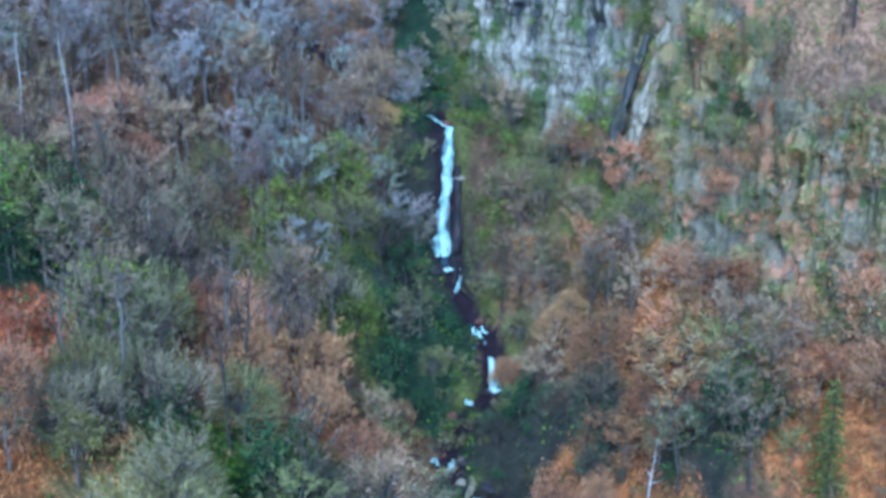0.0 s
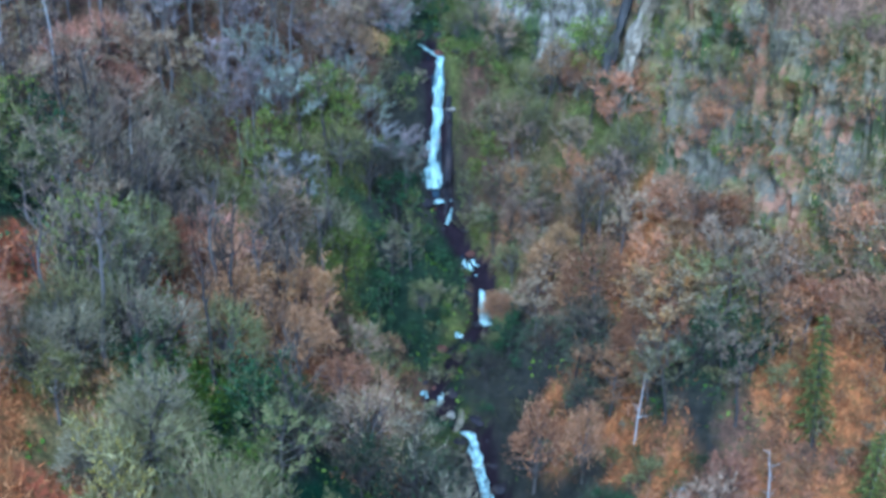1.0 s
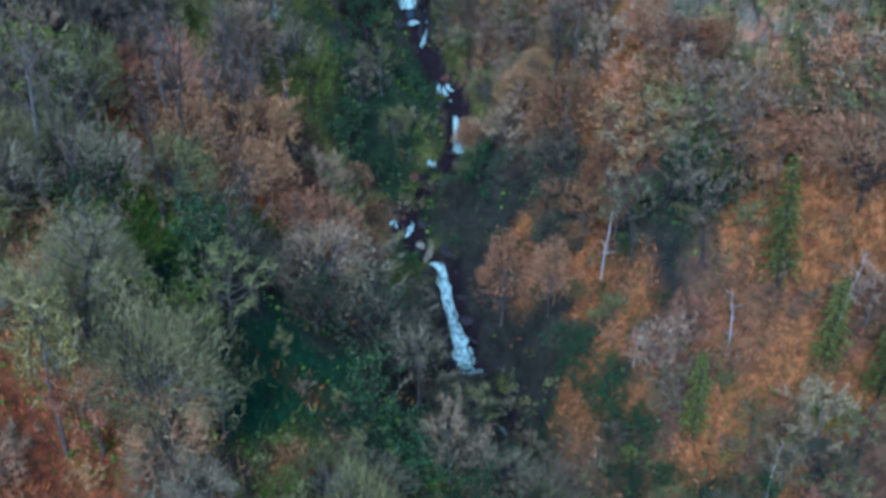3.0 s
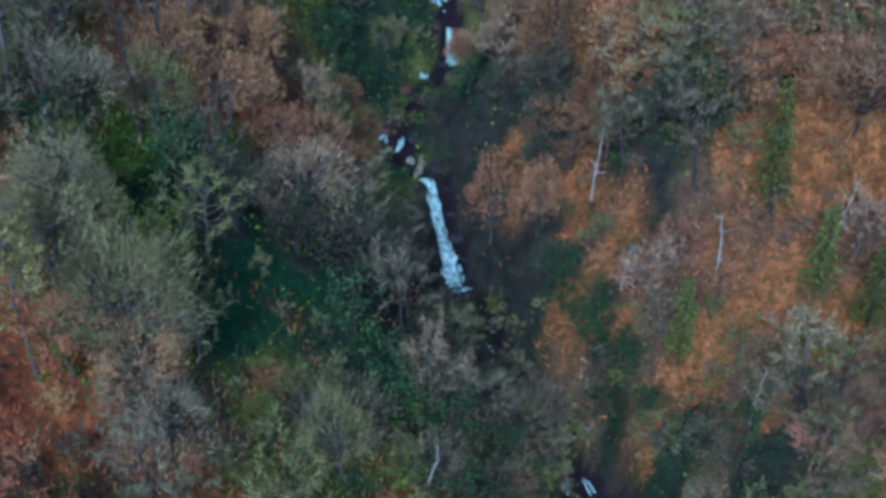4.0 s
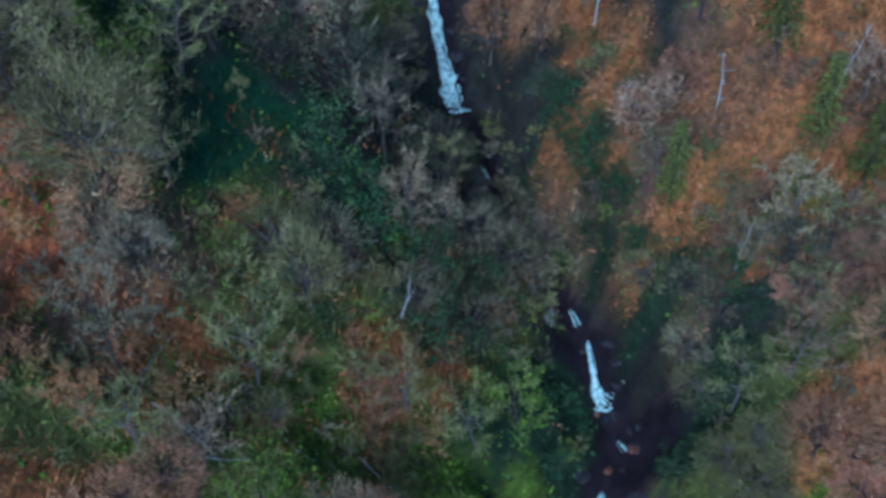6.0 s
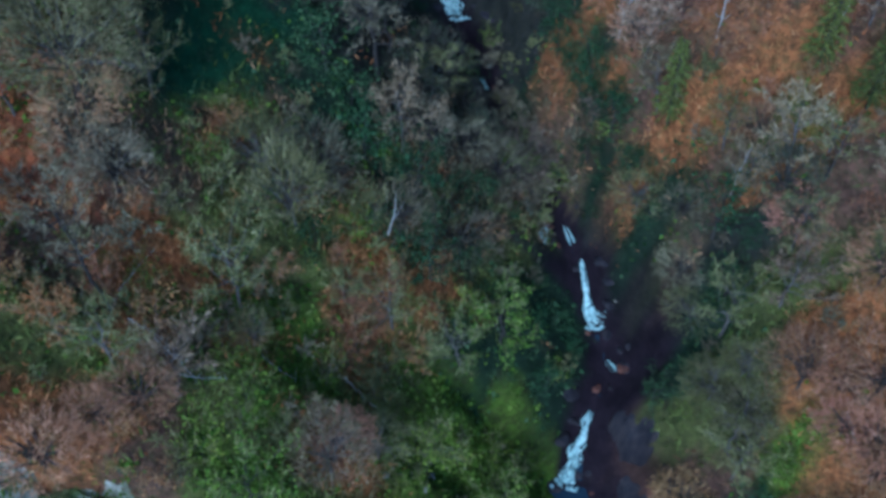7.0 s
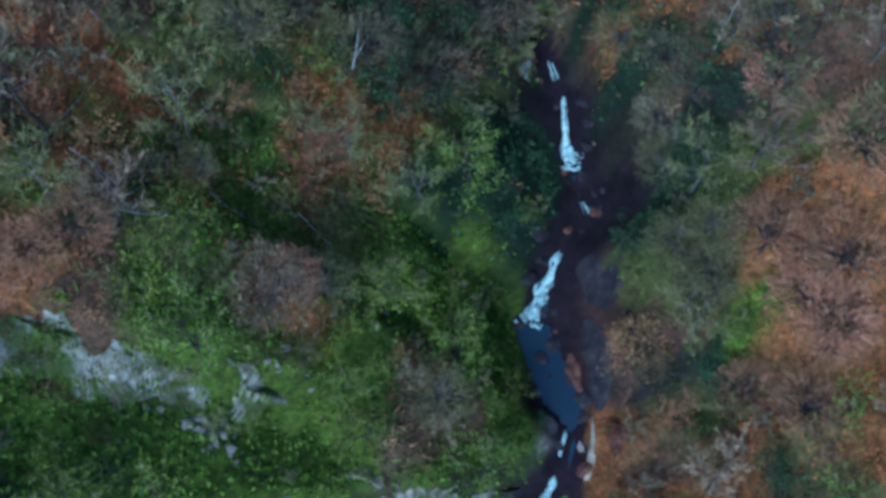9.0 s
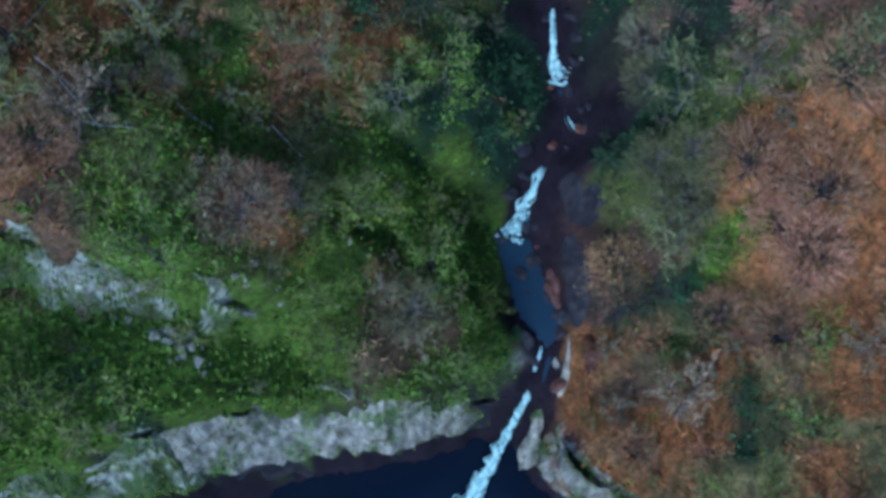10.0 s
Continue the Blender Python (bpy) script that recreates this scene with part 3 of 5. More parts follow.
def plant(key, x, y, scale, z=None, tall=1.0, turn=None):
    """Set one tree of that kind on the ground."""
    p = random.choice(PROTO[key])
    z = height(x, y) if z is None else z
    m = Matrix.LocRotScale((x, y, z - 0.15), Euler((random.gauss(0, 0.04), random.gauss(0, 0.04), random.uniform(0, 6.28) if turn is None else turn)), (scale, scale, scale * tall))
    if p.name not in USED:
        USED.add(p.name)
        p.matrix_basis = m
        return p
    base = p.matrix_basis.copy()
    p.matrix_basis = Matrix.Identity(4)
    ob = copy_thing(p, m)
    p.matrix_basis = base
    return ob


# ---- what grows where ----
# the shade entry puts the gully's dimness into the colour of its floor
COVER = {"rust": (0.47, 0.185, 0.06), "red": (0.44, 0.125, 0.055), "russet": (0.2, 0.11, 0.07), "brown": (0.14, 0.095, 0.062), "green": (0.15, 0.225, 0.022), "olive": (0.15, 0.16, 0.04),
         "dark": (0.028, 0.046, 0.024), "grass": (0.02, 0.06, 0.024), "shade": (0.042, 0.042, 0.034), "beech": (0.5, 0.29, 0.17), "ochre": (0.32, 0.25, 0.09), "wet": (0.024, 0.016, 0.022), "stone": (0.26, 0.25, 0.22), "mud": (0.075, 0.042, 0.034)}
KINDS = list(COVER)
# the plan of the valley in squares of 5 m, from the south-western corner: rows go north, letters go east
# M mauve woods, G grey woods, O olive woods, B brown woods, R rust slopes, r red litter, E moss and ivy, D evergreens, H dark meadow,
# o olive trees over rust litter, K dark gully woods, T tan woods, P below the spreading trees, Y yellow bushes, W wet dark banks, S bare stone, U reddish mud
PLAN = (
    "OrrOrrOrrRREDEEDEEDEEWWWWWWWTYRTYTYT",
    "rrOrrOrrORRRREDEEDEEEWWWWWWWRRYYTYTY",
    "rOrrOrrOrRRRRREEEEEEEWWWWWWWTYRTYTYY",
    "OrrOrrOrrRRRRRRBBOEEEEGEWWWWRRYYTYYY",
    "rrOrrOrrORRRRRRRBEEOEEGBEWWRTRRDYYYY",
    "rOrrOrrOrRBBOOOEBOOTEEBBEESTBBRYRTRT",
    "OrrOrrOrrRrBBOORBOEOEEEEEWWRYORYTTTT",
    "rrOrrOrrORrrBBBROGEOOEEEEWWUKDYTTTTT",
    "rOrrOrrOrRrrrBGRREEBOEEEEWUUBERTTTTT",
    "OrrOrrOrrRrrrrGBOOOBODDEEWUOOTTTTTTT",
    "rrOrrOrrORrrBrGGOOORRODDDWWDOTTTTTTT",
    "rOrrOrrOrRYGGGGDGGGODODDDWWDOOOOOTTT",
    "OrrOrrOrrRYPPPDHOGGDDDODDWGKKooooooT",
    "rrrrrrrrOOGOPPDHHDDDGGKWWDDBRBBBoooo",
    "DDDrrrrrrOGOEDKHHDKKKGGKKRRoERRRRRoo",
    "DDDDDDrrrOOGEDKHKHKKKKDGDoRRRooooooo",
    "DDDDDDDrrGOEEDKKKKKKKKDGRooRoRRRRRRR",
    "DDDDDDDDDGOErDEBBKKKKKDRDBRoRRRRRRRo",
    "DDDDDDDDDMOrRrrOBKKKKKKKRKBRRRRRoooo",
    "DDDDDDDDDGGGRRRRBOKKKKKRKKDRRRRooooo",
    "MDDDDDDDDGGGRRRRROKKKKRRKKDDKooooooo",
    "MMMMBBBDrBGBrBRBBBOKKRKBBBoRRRoooooo",
    "MMMMMDDBrBGrrBBBBBDKKKKRBBBRRooooooo",
    "MMMMMMBBBBGGBMOBOBDKKooRRRBRoooooooo",
    "MMMMMMMBBBGOOMOODDDKKBBGRRROOOOOOOOO",
    "MMMMMMMBBBMGOODODDOKKBKBRBOOOOOOOOOO",
    "MMMMMMMMMBMMMOODKDDBOBBBOOOOOOOOOOOO",
    "MMMMMMMMMMMMMOOOKKDOBBOOOEEEOOOOOOOO",
    "MMMMMMMMMMMMMBDBKKKBBOBOOOOOOOOOOOOO",
    "MMMMMMMMMMMMMBBBKKOBOBBOOOOOOOOOOOOO",
    "MMMMMMMMMMMMMBBBKKOOOOOOOOOOOOOOOOOO",
    "MMMMMMMMMMMMMMMMODOOOOOOOOOOOOOOOOOO",
    "MMMMMMMMMMMMBMMMDDOOOOOOOOOOOOOOOOOO",
    "MMMMMMMMMMMMMMBBDDOOOOOOOOOOOOOOOOOO",
    "MMMMMMMMMMMMBMBBDDDOOOOOOOOOOOOOOOOO",
    "MMMMMMMMMMMBBBBBDDDDOOOOOOOOOOOOOOOO",
    "MMMMMMMMMMBBBBBBBDDDDOOOOOOOOOOOOOOO",
)
PLAN_X, PLAN_Y, SQUARE = -87.5, 47.5, 5.0
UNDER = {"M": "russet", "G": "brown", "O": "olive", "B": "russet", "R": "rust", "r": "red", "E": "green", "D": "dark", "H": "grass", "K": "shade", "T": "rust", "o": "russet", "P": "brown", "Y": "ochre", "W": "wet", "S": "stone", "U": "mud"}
SHEETS = {kind: np.array([[1.0 if UNDER[c] == kind else 0.0 for c in row] for row in PLAN]) for kind in KINDS}


def square(x, y):
    """Column and row of the plan at a place, as broken numbers, with wavering borders."""
    xj, yj = x + fbm(x / 6, y / 6, 31 + 0 * x, 3) * 5, y + fbm(x / 6, y / 6, 47 + 0 * x, 3) * 5
    return np.clip((xj - PLAN_X) / SQUARE, 0, len(PLAN[0]) - 1.001), np.clip((yj - PLAN_Y) / SQUARE, 0, len(PLAN) - 1.001)


def letter(x, y):
    c, r = square(np.array([float(x)]), np.array([float(y)]))
    return PLAN[int(round(float(r[0])))][int(round(float(c[0])))]


def cover_shares(x, y):
    """Shares of each ground cover at the places x, y."""
    x, y = np.asarray(x, float).ravel(), np.asarray(y, float).ravel()
    c, r = square(x, y)
    i, j = c.astype(int), r.astype(int)
    u, v = c - i, r - j
    n1, n2 = fbm(x / 5, y / 5, 3 + 0 * x, 3), fbm(x / 4, y / 4, 19 + 0 * x, 3)
    sh = {}
    for k in KINDS:
        g = SHEETS[k]
        sh[k] = g[j, i] * (1 - u) * (1 - v) + g[j, i + 1] * u * (1 - v) + g[j + 1, i] * (1 - u) * v + g[j + 1, i + 1] * u * v
    left = smooth(-4, -10, x - stream_x(y))
    sh["rust"] = sh["rust"] + left * smooth(80, 95, y) * 0.7 * np.clip(n1 - 0.12, 0, 1)
    low = left * smooth(118, 108, y) * smooth(70, 80, y)
    sh["rust"] = sh["rust"] + low * 1.3 * np.clip(n1 - 0.05, 0, 1)
    sh["green"] = sh["green"] + (0.6 + 0.9 * low) * np.clip(n2 - 0.15, 0, 1)
    sh["olive"] = sh["olive"] + 0.6 * np.clip(-n2 - 0.2, 0, 1)
    b = behind(CLIFF, x, y)
    # litter above the cliff, paler than the rust: distance haze in its colour
    sh["beech"] = sh["beech"] + 1.8 * smooth(2, 6, b) * smooth(14, 24, x)
    sh["stone"] = sh["stone"] + 1.5 * smooth(-1, 2, b) * smooth(9, 6, b)
    wet = smooth(np.where(y > 112, 2.7, 3.4), 1.0, np.abs(x - stream_x(y) + fbm(x / 3, y / 3, 5 + 0 * x, 2) * 1.5))
    # the basin floor past the rim takes the same dark tone for its shade
    wet = np.maximum(wet, smooth(-2.4, -1.0, np.interp(x, RIM[:, 0], RIM[:, 1]) - y - 2.4 * smooth(6, 2, np.abs(x - 42))))
    for k in KINDS:
        sh[k] = sh[k] * (1 - wet)
    sh["wet"] = sh["wet"] + 3 * wet
    total = sum(sh.values()) + 1e-6
    return {k: q / total for k, q in sh.items()}


# ---- ground ----
gx = np.concatenate([np.arange(-352, -112, 20.0), np.arange(-112, 132.1, 1.0), np.arange(152, 373, 20.0)])
gy = np.concatenate([np.arange(-300, 20, 16.0), np.arange(20, 36.1, 2.0), np.arange(37, 232, 0.9), np.arange(232, 345, 3.0), np.arange(360, 601, 20.0)])
GX, GY = np.meshgrid(gx, gy)
GZ = land(GX, GY).reshape(GX.shape)
gv = np.stack([GX, GY, GZ], -1)
dzx, dzy = np.gradient(GZ, axis=1) / np.gradient(gx)[None], np.gradient(GZ, axis=0) / np.gradient(gy)[:, None]
nrm = np.stack([-dzx, -dzy, np.ones_like(GZ)], -1)
nrm /= np.linalg.norm(nrm, axis=-1)[..., None]
steepness = smooth(0.75, 0.4, nrm[..., 2])
gv = gv + nrm * (fbm(GX / 2.2, GY / 2.2, GZ / 3.5, 4) * 1.3 * steepness)[..., None]
nx, ny = len(gx), len(gy)
gf = [(j * nx + i, j * nx + i + 1, (j + 1) * nx + i + 1, (j + 1) * nx + i) for j in range(ny - 1) for i in range(nx - 1)]
ground = mesh_object("ground", gv.reshape(-1, 3), gf, GROUND, flat=False)
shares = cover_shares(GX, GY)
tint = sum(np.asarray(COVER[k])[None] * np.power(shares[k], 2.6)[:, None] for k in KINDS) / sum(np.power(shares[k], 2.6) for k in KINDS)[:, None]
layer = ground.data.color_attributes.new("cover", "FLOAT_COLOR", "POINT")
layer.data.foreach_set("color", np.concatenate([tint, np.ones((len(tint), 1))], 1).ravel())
tagged(ground, "valley ground of leaf litter, moss and bare rock", "ground", kind="structure")


# ---- cliffs ----
def rock_face(name, label, line, foot, tall, mat, step=0.55, depth=2.2, lean=0.06, seed=0.0, fade=True, cap=6.0, proud=1.0, strata_depth=0.35, broken=0.0, plants=(), crest=0.16):
    """A fissured wall of rock along a line: foot and tall give its lower edge and height at each of the line's points; its top runs back into the slope."""
    line = np.asarray(line, float)
    run = np.concatenate([[0], np.cumsum(np.hypot(*np.diff(line, axis=0).T))])
    s = np.arange(0, run[-1], step)
    px, py = np.interp(s, run, line[:, 0]), np.interp(s, run, line[:, 1])
    soft = np.ones(9) / 9
    px, py = (np.convolve(np.pad(p, 4, "edge"), soft, "valid") for p in (px, py))
    tx, ty = np.gradient(px), np.gradient(py)
    ln = np.hypot(tx, ty)
    ox, oy = -ty / ln, tx / ln                 # outwards
    if (ox * -px + oy * (0 - py)).mean() < 0:
        ox, oy = -ox, -oy
    low, high = np.interp(s, run, foot), np.interp(s, run, tall)
    high = high * (1 + crest * fbm(px / 5, py / 5, seed + 0 * px, 3))
    rows = int(high.max() / step) + 1
    q = np.linspace(0, 1, rows)[:, None]
    Z = low + q * high
    X0, Y0 = np.broadcast_to(px, Z.shape), np.broadcast_to(py, Z.shape)
    flute = np.abs(fbm(X0 / 3.2, Y0 / 3.2, Z / 14 + seed, 3))
    block = fbm(X0 / 6.0, Y0 / 6.0, Z / 7.0 + seed, 4)
    chip = fbm(X0 / 1.4, Y0 / 1.4, Z / 1.8 + seed, 3)
    strata = fbm(X0 / 30, Y0 / 30, Z / 1.8 + seed, 3)
    out = depth * (1.1 * block - 1.2 * flute + strata_depth * strata + 0.16 * chip) - lean * q * high + proud
    out = out + broken * np.minimum(0.25, fbm(X0 / 7, Y0 / 7, Z / 5 + seed + 5, 3))
    if fade:
        ends = smooth(0, 6, s) * smooth(0, 6, run[-1] - s)
        out = out - (1 - ends) * 4.5
    V = np.stack([X0 + ox * out, Y0 + oy * out, Z], -1)
    if cap:
        back = []
        for k in (0.12, 0.3, 0.55, 0.8, 1.0):
            bx, by = V[rows - 1, :, 0] - ox * cap * k, V[rows - 1, :, 1] - oy * cap * k
            ground_z = land(bx, by)
            back.append(np.stack([bx, by, V[rows - 1, :, 2] * (1 - k) + (ground_z - 0.2) * k + 0.25 * fbm(bx, by, seed + 0 * bx, 3)], -1))
        V = np.concatenate([V, np.stack(back)])
    n, m = V.shape[0], V.shape[1]
    f = [(j * m + i, j * m + i + 1, (j + 1) * m + i + 1, (j + 1) * m + i) for j in range(n - 1) for i in range(m - 1)]
    ob = tagged(mesh_object(name, V.reshape(-1, 3), f, mat), label, "cliff", kind="structure")
    # plants that hang on the ledges
    rng = np.random.default_rng(int(seed) + 900)
    for k, (kind_name, plant_label, leaf, count, level) in enumerate(plants):
        j, i = rng.integers(0, n, count * 6), rng.integers(0, m, count * 6)
        p = V[j, i]
        patch = fbm(p[:, 0] / 5, p[:, 1] / 5, p[:, 2] / 4 + 60 + 17 * k + seed, 3)
        keep = np.where(patch > level)[0][:count]
        p, i = p[keep], i[keep]
        way = rng.normal(size=(len(p), 3)) * 0.55 + np.stack([ox[i], oy[i], -0.25 + 0 * ox[i]], 1)
        way /= np.linalg.norm(way, axis=1)[:, None]
        size = rng.uniform(0.35, 0.95, len(p))
        pile = Pile()
        pile.add(*spikes(rng, p - way * 0.2, way, size, size * 0.3))
        tagged(pile.make(kind_name, leaf), plant_label, "undergrowth", kind="stuff")
    return ob


GREEN_TUFT = ("cliff_ivy", "bright green ivy and moss hanging on the rock", LEAF_GREEN)
OCHRE_TUFT = ("cliff_grass", "dry ochre grass on the rock ledges", LEAF_STRAW)
RUST_TUFT = ("cliff_bracken", "rust-brown bracken on the rock ledges", TWIG_RUST)
OLIVE_TUFT = ("cliff_moss", "olive moss and shrubs in the rock clefts", LEAF_OLIVE)
back_line = CLIFF[7:13]
rock_face("rock_face_back", "grey limestone cliff streaked with dark water stains", back_line, [78, 80, 82, 84, 86, 88], [52, 52, 50, 50, 48, 48], LIMESTONE, seed=3.0, depth=2.6,
          plants=[(*OLIVE_TUFT, 3500, 0.12), (*GREEN_TUFT, 1500, 0.24)])
side_line = CLIFF[2:9]
rock_face("rock_face_side", "limestone buttress with ivy and dry grass ledges", side_line, [84, 80, 78, 77, 79, 82, 84], [22, 30, 35, 40, 42, 44, 44], BROWN_ROCK, depth=4.4, seed=9.0, proud=2.0, strata_depth=0.05,
          plants=[(*GREEN_TUFT, 6500, 0.1), (*OCHRE_TUFT, 15000, 0.0), (*RUST_TUFT, 12000, 0.06), (*OLIVE_TUFT, 8000, 0.06)])
low_line = [(0.5, 45.6), (3, 47.7), (9, 51.6), (15, 56.2), (25, 60.2), (33, 65), (38, 68.2)]
rock_face("rock_face_low", "pale bare limestone rim above the plunge pool", low_line, [height(x, y + 6) - 19 for x, y in low_line], [17.9] * len(low_line), PALE_ROCK, step=0.36, depth=1.3, lean=0.26, seed=15.0, proud=2.0, cap=2.0, crest=0.05,
          plants=[(*OLIVE_TUFT, 1200, 0.16), (*GREEN_TUFT, 900, 0.2)])
west_line = [(-60, 23.5), (-22, 28), (-12, 34), (-4, 40.6), (2, 46), (9, 51.2)]
rock_face("rock_face_west", "ivy-covered limestone rim above the plunge pool", west_line, [height(x, y + 6) - 19 for x, y in west_line], [17.9] * len(west_line), MOSSY_ROCK, step=0.4, depth=1.5, lean=0.26, seed=51.0, proud=2.0, cap=2.0, crest=0.05, strata_depth=0.6,
          plants=[(*GREEN_TUFT, 6000, -0.1), (*OLIVE_TUFT, 5000, -0.1)])
east_line = [(42.5, 70.5), (44.5, 68), (47, 63), (52, 58.4), (60, 54.4), (75, 50)]
rock_face("rock_face_east", "grey limestone rim beside the lowest fall", east_line, [height(x, y + 5) - 17 for x, y in east_line], [17.2] * len(east_line), LIMESTONE, step=0.5, depth=1.2, lean=0.12, seed=41.0, proud=1.4, cap=5.5,
          plants=[(*OLIVE_TUFT, 1500, 0.0), (*RUST_TUFT, 900, 0.1)])
# a dark sheet added in place of the shade beneath the overhanging rim
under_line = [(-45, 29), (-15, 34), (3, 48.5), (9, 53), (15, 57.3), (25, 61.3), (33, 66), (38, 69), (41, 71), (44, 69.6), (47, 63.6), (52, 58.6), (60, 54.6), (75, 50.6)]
rock_face("rock_face_under", "dark wet undercut rock below the rim", under_line, [-38] * 14, [height(x, y + 5) + 27 for x, y in under_line], WET_SHADE_ROCK, step=0.9, depth=0.8, lean=0.0, seed=27.0, cap=3.0, proud=-0.4, crest=0.02)
rock_face("rock_face_fall", "dark wet rock wall behind the tall waterfall", [(-8, 190), (-2, 190.8), (2.5, 190.8), (7, 188.5)], [70, 69, 68, 68], [20, 25.5, 26.5, 18], WET_SHADE_ROCK, depth=0.9, lean=0.1, seed=33.0, cap=3.0,
          plants=[(*OLIVE_TUFT, 500, 0.2)])
tier_line = [(-36, 56), (-25, 58.5), (-11, 61), (0, 61.8), (3.5, 60.6), (6, 58.6)]
rock_face("rock_face_ledge", "broken pale limestone ledge among moss and ivy", tier_line, [58, 54.6, 46.2, 39.8, 36.2, 32.6], [6.5, 6.5, 6, 6, 5.5, 4.5], MOSSY_ROCK, step=0.4, depth=1.8, lean=0.55, seed=21.0, proud=1.8, cap=2.0, strata_depth=0.6, broken=2.6,
          plants=[(*GREEN_TUFT, 4500, 0.02), (*OLIVE_TUFT, 3500, 0.04)])


def rib(name, label, a, b, wide, mat, seed):
    """A steep rib of rock between two points, standing proud of the cliff."""
    a, b = np.asarray(a, float), np.asarray(b, float)
    rows, sides = 90, 22
    q = np.linspace(0, 1, rows)[:, None]
    ang = np.linspace(0, 2 * np.pi, sides, endpoint=False)[None, :]
    c = a + (b - a) * q[..., None]
    r = wide * (1.15 - 0.55 * q) * (1 + 0.0 * ang)
    X, Y, Z = c[..., 0] + r * np.cos(ang), c[..., 1] + r * 1.5 * np.sin(ang), c[..., 2] + 0 * ang
    k = 1 + 1.3 * fbm(X / 1.7, Y / 1.7, Z / 4 + seed, 4) + 0.5 * fbm(X / 5, Y / 5, Z / 7 + seed, 3)
    V = np.stack([c[..., 0] + r * k * np.cos(ang), c[..., 1] + r * 1.5 * k * np.sin(ang), Z], -1)
    f = [(j * sides + i, j * sides + (i + 1) % sides, (j + 1) * sides + (i + 1) % sides, (j + 1) * sides + i) for j in range(rows - 1) for i in range(sides)]
    f.append(list(range((rows - 1) * sides, rows * sides)))
    return tagged(mesh_object(name, V.reshape(-1, 3), f, mat), label, "cliff", kind="structure")


# the buttress edge that catches the sun, its brightness put into the rock colour
rib("rock_rib_pale", "pale ochre limestone rib on the edge of the buttress", (27.6, 183.5, 86), (34.5, 180, 118), 1.6, OCHRE_ROCK, 3.3)
rib("rock_rib_wet", "dark wet rock beside the tall waterfall", (2.2, 187.4, 68), (2.3, 190.9, 90), 0.85, WET_SHADE_ROCK, 12.3)
rib("rock_rib_thin", "thin leaning slab of pale rock below the cliff", (20, 186, 84), (24.5, 187, 97), 0.5, OCHRE_ROCK, 5.3)
# a dark rib added where the cleft lies in shade
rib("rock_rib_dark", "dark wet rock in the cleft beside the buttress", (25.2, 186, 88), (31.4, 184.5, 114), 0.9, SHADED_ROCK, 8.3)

# ---- water ----
def ribbon(name, label, pts, widths, lift=0.12):
    """The running stream: a strip of water with an uneven edge."""
    pts = np.asarray(pts, float)
    d = np.gradient(pts[:, :2], axis=0)
    d /= np.linalg.norm(d, axis=1)[:, None] + 1e-9
    side = np.stack([-d[:, 1], d[:, 0], 0 * d[:, 0]], 1)
    rng = np.random.default_rng(77)
    rows = []
    for u in (-1, -0.5, 0, 0.5, 1):
        rows.append(pts + side * (np.asarray(widths) / 2 * u * rng.uniform(0.8, 1.2, len(pts)))[:, None] + np.array([0, 0, lift - 0.05 * abs(u)]))
    V = np.stack(rows, 1)
    n, m = V.shape[:2]
    f = [(j * m + i, j * m + i + 1, (j + 1) * m + i + 1, (j + 1) * m + i) for j in range(n - 1) for i in range(m - 1)]
    return tagged(mesh_object(name, V.reshape(-1, 3), f, WATER, flat=False), label, "water", kind="structure")


sy = np.concatenate([np.arange(71, 217, 0.7)])
pool_ring = [(34 + 30 * math.cos(a) * (1 + 0.15 * math.sin(3 * a)), 52 + 17 * math.sin(a), -34.9) for a in np.linspace(0, 2 * math.pi, 40, endpoint=False)]
tagged(mesh_object("plunge_pool", pool_ring, [list(range(40))], DEEP_WATER), "dark plunge pool below the lowest fall", "water", kind="structure")
ribbon("water", "dark shallow stream running down the gully", np.stack([stream_x(sy), sy, stream_z(sy)], 1), np.interp(sy, [71, 76, 78, 80.5, 84, 88, 91, 97, 105, 120, 160, 190, 217], [2.4, 2.8, 5.0, 7.0, 6.8, 5.2, 4.2, 1.8, 2.4, 1.6, 1.8, 1.6, 1.2]))


